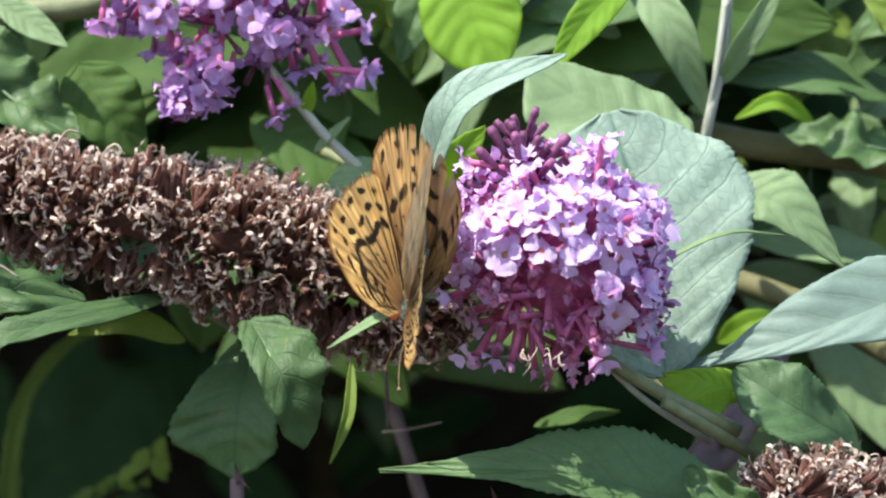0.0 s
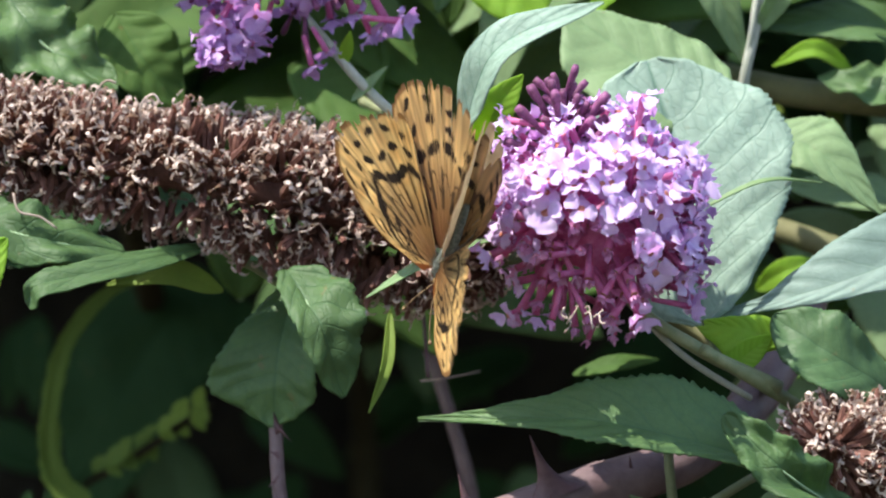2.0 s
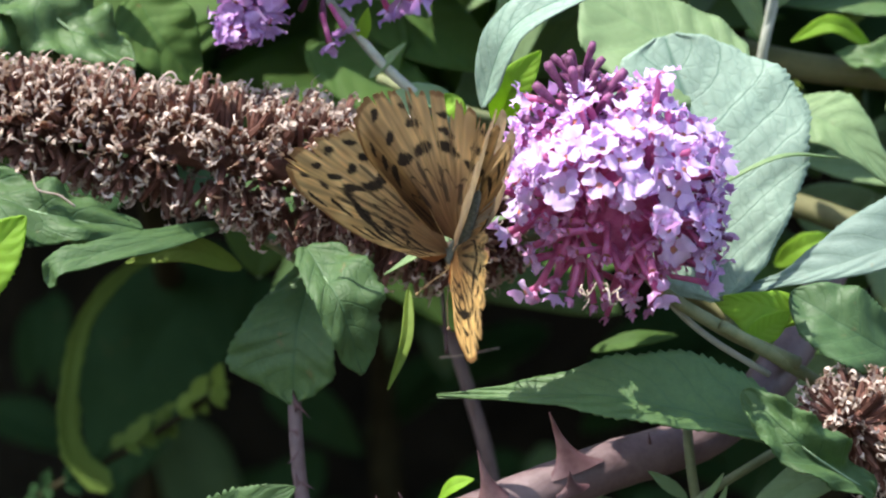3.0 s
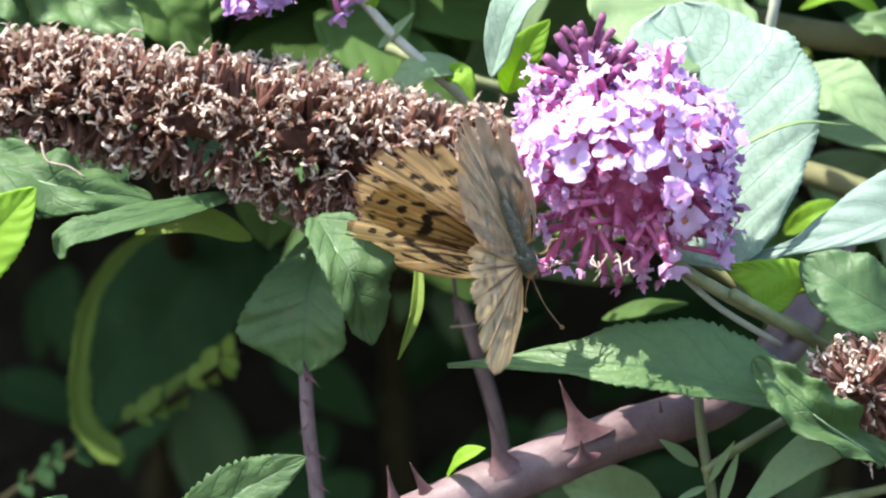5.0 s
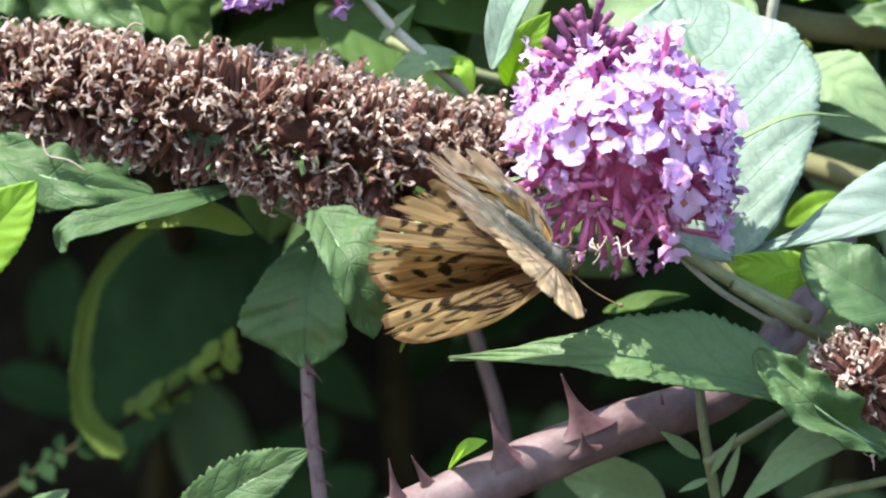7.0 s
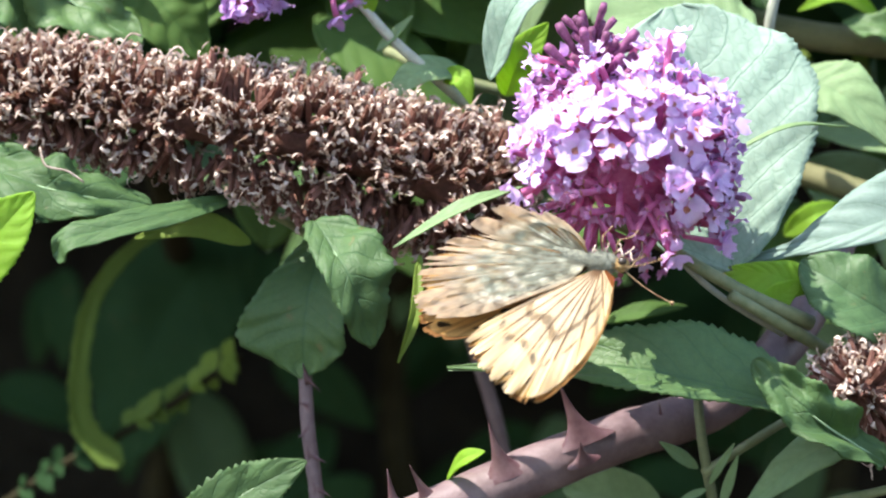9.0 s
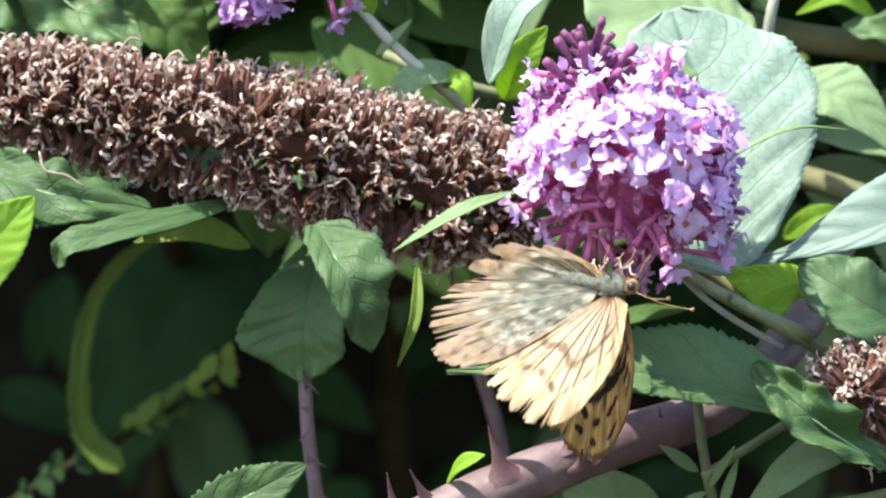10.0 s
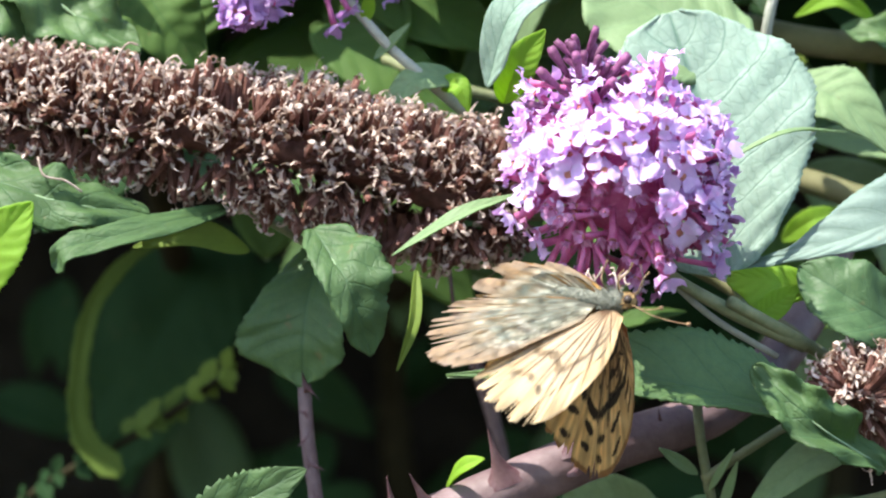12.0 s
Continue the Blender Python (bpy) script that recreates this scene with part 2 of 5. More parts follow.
FOLIAGE = plain_material("hedge_foliage", (0.035, 0.075, 0.028), (0.085, 0.16, 0.055), 60, 0.55, 0.3, 0.0004, amount=0.2, lucent=(0.16, 0.3, 0.04), island=True, vary=0.5)
EARTH = plain_material("dark_earth", (0.03, 0.024, 0.016), (0.06, 0.05, 0.03), 14, 0.95, 0.8, 0.02)


# ---------------------------------------------------------------- kinds of things
def leaf(parent, base, tip, half, material, via=None, face=(-0.15, -0.85, 0.5), fold=0.18, widest=0.42, teeth=0.035, count=34,
         droop=0.0, ripple=0.05, label="", petiole=None, seed=0, blunt=1.0, rib=True, name="leaf", fine=True, lobe=0.0, lobes=4, profile=None):
    """One leaf: a folded, rippled blade with a toothed edge and side veins pressed into it, its midrib and its stalk.
    base, tip and via are places; half is the half breadth in millimetres; face is where its upper side looks.
    profile, where a blade is lopsided: how far along, and the breadth of either side as a share of half."""
    half /= 1000
    veins = VEINS[material.name]
    rng = random.Random(seed or hash((round(base.x, 5), round(tip.z, 5))))
    nv, nu = (max(44, int(3.4 * count)), 12) if fine else (36, 8)
    line = bezier([base, *(via if isinstance(via, list) else [] if via is None else [via]), tip], nv)
    face = Vector(face).normalized()
    length = sum((b - a).length for a, b in zip(line, line[1:]))
    bm = bmesh.new()
    uvl, mml = bm.loops.layers.uv.new("UVMap"), bm.loops.layers.uv.new("millimetres")
    rows, phase = [], rng.random() * 50
    nib = [rng.random() for _ in range(64)]
    for i, p in enumerate(line):
        s = i / nv
        t = (line[min(i + 1, nv)] - line[max(i - 1, 0)]).normalized()
        side = t.cross(face).normalized()
        up = side.cross(t).normalized()
        w = half * (math.sin(math.pi * s ** (math.log(0.5) / math.log(widest))) ** (0.8 * blunt) + 0.012)
        w_neg = w_pos = w
        if profile:
            k = next(q for q in range(len(profile) - 1) if s <= profile[q + 1][0])
            (s0, n0, p0), (s1, n1, p1) = profile[k], profile[k + 1]
            f = (s - s0) / (s1 - s0)
            f = f * 0.5 + (1 - math.cos(math.pi * f)) * 0.25
            w_neg, w_pos = half * (n0 + (n1 - n0) * f + 0.012), half * (p0 + (p1 - p0) * f + 0.012)
        row = []
        for k in range(-nu, nu + 1):
            a = k / nu
            w = w_pos if a > 0 else w_neg
            nick = s * count + 0.8 * noise.noise(Vector((s * 6, phase, 1 if a > 0 else 9)))
            edge = 1 + teeth * 1.25 * (0.5 + nib[int(nick) % 64]) * (nick % 1 - 0.4) * (abs(a) > 0.93) + 0.04 * noise.noise(Vector((s * 7, phase, 5 if a > 0 else 2))) * abs(a)
            if lobe:
                edge += lobe * (4 * abs((s * lobes + 0.4 + 0.1 * (a > 0)) % 1 - 0.5) - 1) * abs(a) * math.sin(math.pi * s) ** 0.5
            vein = abs(((s - 0.5 * abs(a / 2) ** 1.25) * veins) % 1 - 0.5) * 2
            z = fold * abs(a) * w + droop * abs(a) ** 2 * w
            z += ripple * w * noise.noise(Vector((s * 5 + phase, a * 1.6, phase)))
            z += 0.00035 * min(half / 0.009, 1.3) * (1 - vein ** 2) * (0.3 + abs(a)) * min(1, (1 - abs(a)) * 5)
            z += ripple * 0.6 * w * abs(a) ** 3 * math.sin(s * 26 + phase + (2 if a > 0 else 0))
            off = a * w * edge
            row.append((bm.verts.new(p + side * off + up * z), 0.5 + a * 0.5, s, off * 1000, s * length * 1000))
        rows.append(row)
    for r0, r1 in zip(rows, rows[1:]):
        for k in range(2 * nu):
            quad = (r0[k], r0[k + 1], r1[k + 1], r1[k])
            f = bm.faces.new([q[0] for q in quad])
            for loop, q in zip(f.loops, quad):
                loop[uvl].uv = (q[1], q[2])
                loop[mml].uv = (q[3], q[4])
    blade = settle(part(name, bm, material, parent, label))
    solid = blade.modifiers.new("thickness", "SOLIDIFY")
    solid.thickness, solid.offset = 0.00022, 0
    if rib:
        bm = bmesh.new()
        r = min(0.00045, half * 0.05)
        under = [p - face * r * 1.5 for p in line]
        tube(bm, under, [r * (1.15 - 0.95 * i / nv) for i in range(nv + 1)], 6)
        settle(part("midrib", bm, RIB, blade))
    if petiole is not None:
        bm = bmesh.new()
        tube(bm, bezier([petiole, base.lerp(petiole, 0.45) - face * 0.0008, base + (tip - base) * 0.02], 8), min(0.0008, half * 0.1), 7)
        settle(part("petiole", bm, STALK, blade))
    return blade


def floret_mesh(name, seed, tube_len=8.0, lobe=2.3, open_=1.0, petal=None):
    """A flower of the head: a slim tube that flares into four rounded lobes round an orange throat. Along +z, in millimetres."""
    rng = random.Random(seed)
    bm = bmesh.new()
    mm = 0.001
    bend = Vector((rng.uniform(-1, 1), rng.uniform(-1, 1), 0)) * 0.7
    line = [Vector((0, 0, 0)), bend * 0.3 + Vector((0, 0, tube_len * 0.5)), bend + Vector((0, 0, tube_len))]
    rings = tube(bm, [p * mm for p in line], [0.5 * mm, 0.58 * mm, 0.68 * mm], 6, 1, cap=False)
    top = line[-1]
    c = bm.verts.new((top - Vector((0, 0, 0.5))) * mm)
    for k in range(6):
        bm.faces.new((rings[-1][k], rings[-1][(k + 1) % 6], c)).material_index = 2
    twist = rng.random() * 1.5
    for q in range(4):
        a = twist + q * math.pi / 2 + rng.uniform(-0.12, 0.12)
        tilt = rng.uniform(-0.55, 0.75) * open_ + (1 - open_) * 1.2
        out = Vector((math.cos(a), math.sin(a), 0))
        sd = Vector((-math.sin(a), math.cos(a), 0))
        size = lobe * rng.uniform(0.85, 1.15)
        grid, twist_lobe = [], rng.uniform(-0.5, 0.5)
        for r, wd, cup in ((0.20, 0.36, 0.0), (0.55, 0.90, 0.16), (0.85, 1.0, 0.10), (1.06, 0.80, -0.10), (1.16, 0.35, -0.26)):
            zz = r * size * math.sin(tilt) + cup * size * 0.55
            grid.append([bm.verts.new((top + out * r * size * math.cos(tilt) + sd * e * wd * size * 0.62
                                       + Vector((0, 0, zz + e * twist_lobe * r + e * e * r * rng.uniform(-0.5, 1.1)))) * mm) for e in (-1, -0.45, 0.45, 1)])
        for g0, g1 in zip(grid, grid[1:]):
            for k in range(3):
                bm.faces.new((g0[k], g0[k + 1], g1[k + 1], g1[k])).material_index = 0
    me = bpy.data.meshes.new(name)
    bm.to_mesh(me)
    bm.free()
    me.polygons.foreach_set("use_smooth", [True] * len(me.polygons))
    for m in (petal or PETAL, TUBE, THROAT):
        me.materials.append(m)
    return me


def bud_mesh(name, seed, length=6.0, girth=1.0):
    rng = random.Random(seed)
    bm = bmesh.new()
    bend = Vector((rng.uniform(-1, 1), rng.uniform(-1, 1), 0)) * 0.0006
    line = [Vector((0, 0, 0)), bend * 0.5 + Vector((0, 0, length * 0.0005)), bend + Vector((0, 0, length * 0.00085)), bend + Vector((0, 0, length * 0.001))]
    tube(bm, line, [girth * w for w in (0.00045, 0.00052, 0.00080, 0.00062)], 7)
    me = bpy.data.meshes.new(name)
    bm.to_mesh(me)
    bm.free()
    me.polygons.foreach_set("use_smooth", [True] * len(me.polygons))
    me.materials.append(BUD)
    return me


def capsule_mesh(name, seed, mats, length=6.5, petals=(0, 2, 3, 4, 5)):
    """A dead flower of the spent head: a brown pod with shrivelled, curled petals at its mouth. Along +z."""
    rng = random.Random(seed)
    bm = bmesh.new()
    mm = 0.001
    bend = Vector((rng.uniform(-1, 1), rng.uniform(-1, 1), 0)) * 0.6
    line = [Vector((0, 0, 0)), bend * 0.5 + Vector((0, 0, length * 0.5)), bend + Vector((0, 0, length))]
    tube(bm, [p * mm for p in line], [0.36 * mm, rng.uniform(0.58, 0.86) * mm, 0.42 * mm], 5, 0, cap=False)
    for q in range(rng.choice(petals)):
        a = rng.random() * 6.283
        out = Vector((math.cos(a), math.sin(a), 0))
        flat = Vector((-math.sin(a), math.cos(a), 0))
        wide = rng.uniform(0.22, 0.46)
        p = bend + Vector((0, 0, length * rng.uniform(0.80, 1.0)))
        ang, step, curl = rng.uniform(0.5, 1.5), rng.uniform(0.40, 0.62), rng.choice((-1, 1, 1, 1)) * rng.uniform(0.3, 1.0)
        prev, roll = None, rng.random() * 3
        for k in range(8):
            ahead = out * math.cos(ang) + Vector((0, 0, math.sin(ang)))
            across = flat * math.cos(roll) + ahead.cross(flat) * math.sin(roll)
            w = across * wide * (1.1 - 0.10 * k) * rng.uniform(0.6, 1.35)
            e = (bm.verts.new((p - w) * mm), bm.verts.new((p + w) * mm))
            if prev:
                bm.faces.new((prev[0], prev[1], e[1], e[0])).material_index = 1
            prev = e
            p = p + ahead * step + flat * rng.uniform(-0.22, 0.22)
            ang -= curl * rng.uniform(0.3, 1.7)
            roll += rng.uniform(-0.7, 0.9)
    me = bpy.data.meshes.new(name)
    bm.to_mesh(me)
    bm.free()
    for m in mats:
        me.materials.append(m)
    return me


def aim(place, way, spin=0.0, size=1.0):
    return Matrix.Translation(place) @ way.to_track_quat("Z", "Y").to_matrix().to_4x4() @ pose(0, 0, 0, 0, 0, spin) @ Matrix.Scale(size, 4)


def joined(name, meshes, poses, parent, mats, label=""):
    """Copies of small meshes at many poses, laid into one mesh."""
    verts, faces, index, base = [], [], [], 0
    stock = []
    for me in meshes:
        co = np.empty(len(me.vertices) * 3)
        me.vertices.foreach_get("co", co)
        stock.append((np.c_[co.reshape(-1, 3), np.ones(len(me.vertices))], [tuple(p.vertices) for p in me.polygons], [p.material_index for p in me.polygons]))
    for i, m in enumerate(poses):
        co, fs, ix = stock[i % len(stock)]
        verts.append((co @ np.array(m).T)[:, :3])
        faces += [tuple(v + base for v in f) for f in fs]
        index += ix
        base += len(co)
    me = bpy.data.meshes.new(name)
    me.from_pydata(np.concatenate(verts).tolist(), [], faces)
    me.polygons.foreach_set("material_index", index)
    for m in mats:
        me.materials.append(m)
    ob = new(name, me)
    ob.parent = parent
    return tagged(ob, label, kind="stuff")


# ---------------------------------------------------------------- the setting
def ground_sheet():
    bm = bmesh.new()
    n = 40
    verts = []
    for j in range(n + 1):
        for i in range(n + 1):
            a, b = (i / n * 2 - 1), (j / n * 2 - 1)
            x, y = math.copysign(abs(a) ** 3 * 60, a), math.copysign(abs(b) ** 3 * 60, b) + 0.9
            verts.append(bm.verts.new((x, y, 0.02 * noise.noise(Vector((x * 3, y * 3, 0))))))
    for j in range(n):
        for i in range(n):
            k = j * (n + 1) + i
            bm.faces.new((verts[k], verts[k + 1], verts[k + n + 2], verts[k + n + 1]))
    return tagged(part("ground", bm, EARTH), "dark bare earth under the bushes", "ground", kind="structure")


def shade_wall():
    """Added lumpy wall behind the flowers; its unseen roof arches forward to block sun."""
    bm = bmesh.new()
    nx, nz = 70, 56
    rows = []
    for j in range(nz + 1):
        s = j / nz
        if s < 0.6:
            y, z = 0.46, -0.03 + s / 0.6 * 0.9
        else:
            # unseen overhang, added to keep sun off the leaves behind
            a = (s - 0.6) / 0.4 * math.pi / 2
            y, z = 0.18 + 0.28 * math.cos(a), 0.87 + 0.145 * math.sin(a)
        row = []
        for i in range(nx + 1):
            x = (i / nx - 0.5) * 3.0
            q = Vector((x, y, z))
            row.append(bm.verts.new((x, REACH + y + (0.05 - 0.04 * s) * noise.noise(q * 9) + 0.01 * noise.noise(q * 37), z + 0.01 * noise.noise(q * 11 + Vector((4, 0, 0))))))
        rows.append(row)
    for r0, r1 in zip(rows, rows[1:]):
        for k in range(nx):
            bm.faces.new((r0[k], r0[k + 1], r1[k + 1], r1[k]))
    ob = part("backdrop", bm, SHADE_BLACK)
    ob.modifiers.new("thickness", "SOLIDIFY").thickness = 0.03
    return tagged(ob, "added near-black wall and roof that shade the thicket", "thicket", kind="structure")


def hedge_foliage(parent, count=9000):
    """The leaves that clothe the outside of the thicket, over its top and down its back."""
    rng = random.Random(77)
    verts, faces = [], []
    for _ in range(count):
        x, s = rng.uniform(-1.5, 1.5), rng.random()
        if s < 0.45:
            a = rng.uniform(0.05, math.pi / 2)
            p, n = Vector((x, REACH + 0.215 + 0.28 * math.cos(a), 0.895 + 0.145 * math.sin(a))), Vector((0, math.cos(a), math.sin(a) + 0.3))
        else:
            p, n = Vector((x, REACH + 0.505 + rng.uniform(0, 0.03), rng.uniform(0.02, 0.92))), Vector((0, 1, 0.35))
        n = (n + Vector((rng.uniform(-.6, .6), rng.uniform(-.4, .6), rng.uniform(-.2, .6)))).normalized()
        t = n.cross(Vector((rng.uniform(-1, 1), rng.uniform(-1, 1), rng.uniform(-1, 1)))).normalized()
        w = n.cross(t)
        size = rng.uniform(0.018, 0.034)
        p = p + n * rng.uniform(0.004, 0.03)
        b = len(verts)
        for f, h, lift in ((-1, 0, 0), (-0.3, 0.34, 0.08), (0.35, 0.28, 0.05), (1, 0, -0.12), (0.35, -0.28, 0.05), (-0.3, -0.34, 0.08), (0, 0, -0.02)):
            verts.append(p + (t * f + w * h + n * lift) * size)
        faces += [(b, b + 1, b + 6), (b + 1, b + 2, b + 6), (b + 2, b + 3, b + 6), (b + 3, b + 4, b + 6), (b + 4, b + 5, b + 6), (b + 5, b, b + 6)]
    me = bpy.data.meshes.new("foliage")
    me.from_pydata(verts, [], faces)
    me.materials.append(FOLIAGE)
    ob = part("foliage", me, FOLIAGE, parent)
    ob.matrix_parent_inverse = parent.matrix_basis.inverted()
    return tagged(ob, kind="stuff")


ground_sheet()
shade_wall()

# ---------------------------------------------------------------- the butterfly bush: stems and leaves
bush = thing("butterfly_bush", Vector((0.1, REACH + 0.14, 0.0)), "green butterfly bush with pale toothed leaves rooted in earth", "bush")
stem("stem", [Vector((0.10, REACH + 0.14, -0.02)), Vector((0.11, REACH + 0.13, 0.4)), spot(1860, 1080, 85), spot(1880, 640, 75), spot(1860, 100, 85), spot(1700, -400, 95)], 0.006, 0.003, WOOD, bush)
stem("stem", [spot(1720, 420, 72), spot(1560, 335, 80), spot(1430, 290, 85), spot(1250, 250, 100)], 0.0028, 0.0022, WOOD, bush, "olive woody stem")
stem("stem", [spot(1800, 90, 92), spot(1620, 62, 90), spot(1450, 45, 92), spot(1270, 2, 100), spot(1000, -60, 120)], 0.0033, 0.0024, WOOD, bush, "olive woody stem")
stem("stem", [spot(1690, 700, 60), spot(1560, 655, 45), spot(1425, 577, 16), spot(1300, 505, 8)], 0.0015, 0.0011, STALK, bush)
stem("stem", [spot(1410, -420, 60), spot(1402, -190, 55), spot(1396, -110, 55), spot(1370, 20, 55), spot(1362, 110, 60)], 0.0011, 0.0010, GREY_STALK, bush, "pale downy shoot")
stem("stem", [spot(1400, -210, 54), spot(1384, -80, 53), spot(1366, 30, 56)], 0.0007, 0.0006, GREY_STALK, bush, "pale downy shoot")
stem("stem", [spot(1010, 165, 74), spot(850, 130, 70), spot(780, 108, 70), spot(690, 70, 80)], 0.0011, 0.0010, STALK, bush)
stem("stem", [spot(60, -150, 60), spot(140, -168, 56), spot(240, -180, 56), spot(420, -240, 60)], 0.0025, 0.0023, STALK, bush, "olive green stem")
stem("stem", [spot(1290, 1100, 30), spot(1268, 882, 24), spot(1245, 740, 22), spot(1238, 640, 24)], 0.0010, 0.0009, STALK, bush)
stem("stem", [spot(1250, 822, 22), spot(1330, 770, 24), spot(1410, 722, 30), spot(1520, 690, 45)], 0.0009, 0.0008, STALK, bush)
stem("stem", [spot(1800, 800, 26), spot(1560, 855, 22), spot(1440, 884, 22), spot(1300, 960, 26)], 0.0009, 0.0009, STALK, bush)

# the broad leaf behind the flower head, and those about it
leaf(bush, spot(1304, 462, 20), spot(1196, -8, 31), 21, PALE, via=spot(1264, 215, 25), face=(-0.12, -0.80, 0.58), fold=0.10, teeth=0.022, count=40, ripple=0.035, label="broad pale grey-green leaf with sunken veins", seed=3, petiole=spot(1334, 532, 17),
     profile=((0, 0.10, 0.02), (0.05, 0.45, 0.26), (0.12, 0.60, 0.43), (0.30, 0.72, 0.71), (0.44, 0.78, 0.90), (0.60, 0.78, 1.0), (0.74, 0.72, 0.90), (0.86, 0.60, 0.58), (0.95, 0.42, 0.36), (1, 0.1, 0.1)))
leaf(bush, spot(1345, 60, 35), spot(1040, -98, 39), 14, FRESH, via=spot(1200, 2, 36), face=(-0.05, -0.75, 0.65), fold=0.05, teeth=0.03, count=30, label="light green leaf", seed=4,
     profile=((0, 0.1, 0.15), (0.08, 0.6, 0.5), (0.3, 1.0, 0.72), (0.55, 1.0, 0.66), (0.8, 0.8, 0.42), (1, 0, 0)))
leaf(bush, spot(1405, 112, 44), spot(1622, 268, 40), 9.0, FRESH, via=spot(1498, 150, 40), face=(0.0, -0.8, 0.6), fold=0.1, teeth=0.05, count=22, label="light green leaf with a toothed edge", seed=5,
     profile=((0, 0.15, 0.15), (0.25, 0.62, 0.75), (0.45, 0.86, 0.66), (0.62, 0.62, 0.48), (0.8, 0.3, 0.26), (1, 0, 0)))
leaf(bush, spot(1285, 262, 12), spot(1510, 206, 24), 0.8, FRESH, via=spot(1400, 208, 14), face=(0.1, -0.3, 0.95), fold=0.5, teeth=0, label="narrow leaf seen edge on", seed=6)
leaf(bush, spot(1820, 270, 20), spot(1281, 458, 24), 9.5, SILVERY, via=spot(1520, 392, 16), face=(0.30, -0.80, 0.52), fold=0.12, teeth=0.02, label="pale grey-green leaf with a pointed tip", seed=7,
     profile=((0, 0.2, 0.2), (0.2, 0.85, 1.0), (0.42, 0.40, 0.86), (0.6, 0.24, 0.50), (0.75, 0.14, 0.14), (0.9, 0.10, 0.08), (1, 0, 0)))
leaf(bush, spot(1440, 488, 17), spot(1281, 458, 21), 5.5, LIME, via=spot(1370, 468, 16), face=(0.2, -0.95, 0.05), fold=0.05, teeth=0.0, ripple=0.03, label="lime green leaf, backlit glow partly in its colour", seed=8,
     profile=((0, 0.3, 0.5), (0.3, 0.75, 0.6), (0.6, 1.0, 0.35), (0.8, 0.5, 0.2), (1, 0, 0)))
leaf(bush, spot(1342, 540, 15), spot(1424, 478, 14), 2.6, LIME, face=(0.1, -0.9, -0.1), fold=0.1, teeth=0, ripple=0.03, label="lime green leaf, backlit glow partly in its colour", seed=9)
leaf(bush, spot(1650, 590, 16), spot(1424, 446, 14), 7.2, DUSK, via=spot(1520, 505, 10), face=(-0.2, -0.8, 0.5), fold=0.12, widest=0.5, teeth=0.05, ripple=0.12, label="glossy green toothed leaf", seed=10, blunt=0.8)
leaf(bush, spot(1430, 708, 5), spot(796, 634, 12), 10.7, GREEN, via=spot(1120, 636, -1), face=(-0.05, -0.80, 0.58), fold=0.20, teeth=0.085, count=32, ripple=0.05, label="long pointed green leaf with a toothed edge", seed=11,
     profile=((0, 0.2, 0.5), (0.2, 0.28, 1.0), (0.36, 0.44, 0.98), (0.52, 0.44, 0.72), (0.68, 0.24, 0.36), (0.85, 0.10, 0.13), (1, 0, 0)))
leaf(bush, spot(1575, 805, 2), spot(1338, 622, -2), 4.8, BRAMBLE, via=spot(1432, 708, -6), face=(-0.2, -0.8, 0.5), fold=0.3, ripple=0.6, teeth=0.08, count=20, label="crinkled glossy green leaf", seed=12, blunt=0.7)
leaf(bush, spot(1545, 745, 22), spot(1318, 890, 20), 4.4, FRESH, via=spot(1440, 790, 18), face=(-0.3, -0.75, 0.5), fold=0.15, teeth=0.02, label="green leaf", seed=13)
for k, (u, v, w, z, hw) in enumerate(((1262, 840, 1306, 768, 0.8), (1282, 880, 1312, 790, 1.0), (1240, 812, 1172, 766, 1.3), (1255, 850, 1205, 872, 0.8))):
    leaf(bush, spot(u, v, 22), spot(w, z, 18), hw, FRESH, teeth=0, seed=20 + k, label="small young leaf", rib=False)
leaf(bush, spot(1070, 552, 60), spot(1222, 524, 62), 2.1, SHADY, via=spot(1150, 532, 58), face=(0, -0.7, 0.7), teeth=0.02, seed=14, label="olive green leaf, half shade put in its colour")
leaf(bush, spot(1180, 905, 46), spot(1000, 850, 42), 5.5, FRESH, via=spot(1080, 862, 42), face=(0.1, -0.95, 0.1), teeth=0.02, seed=26, label="green leaf behind a bramble cane")
leaf(bush, spot(795, 830, 16), spot(862, 782, 6), 1.6, LIME, via=spot(830, 792, 8), teeth=0, seed=27, label="small lime green leaf", rib=False)
# above the flower head
leaf(bush, spot(872, 120, 22), spot(1118, -110, 16), 4.6, PALE, via=spot(925, -20, 14), face=(-0.35, -0.75, 0.5), fold=0.25, widest=0.42, teeth=0.02, label="slender grey-green leaf", seed=15)
leaf(bush, spot(900, 150, 30), spot(975, 20, 26), 3.6, LIME, via=spot(925, 85, 26), face=(0.3, -0.9, 0.1), teeth=0, label="lime green leaf, backlit glow partly in its colour", seed=16)
leaf(bush, spot(905, -340, 60), spot(992, -62, 52), 9.5, LIME, via=spot(940, -200, 54), face=(0, -0.9, -0.1), fold=0.06, widest=0.58, teeth=0.02, label="bright yellow-green leaf, backlit glow partly in its colour", seed=17)
leaf(bush, spot(1240, -260, 56), spot(1090, -80, 46), 3.6, LIME, via=spot(1150, -170, 48), face=(0.2, -0.9, 0.1), teeth=0, label="bright yellow-green leaf, backlit glow partly in its colour", seed=18)
leaf(bush, spot(1210, -290, 60), spot(1372, 0, 56), 4.0, FRESH, via=spot(1310, -150, 52), face=(-0.3, -0.8, 0.4), fold=0.2, teeth=0.03, label="slender green leaf on a downy shoot", seed=19)
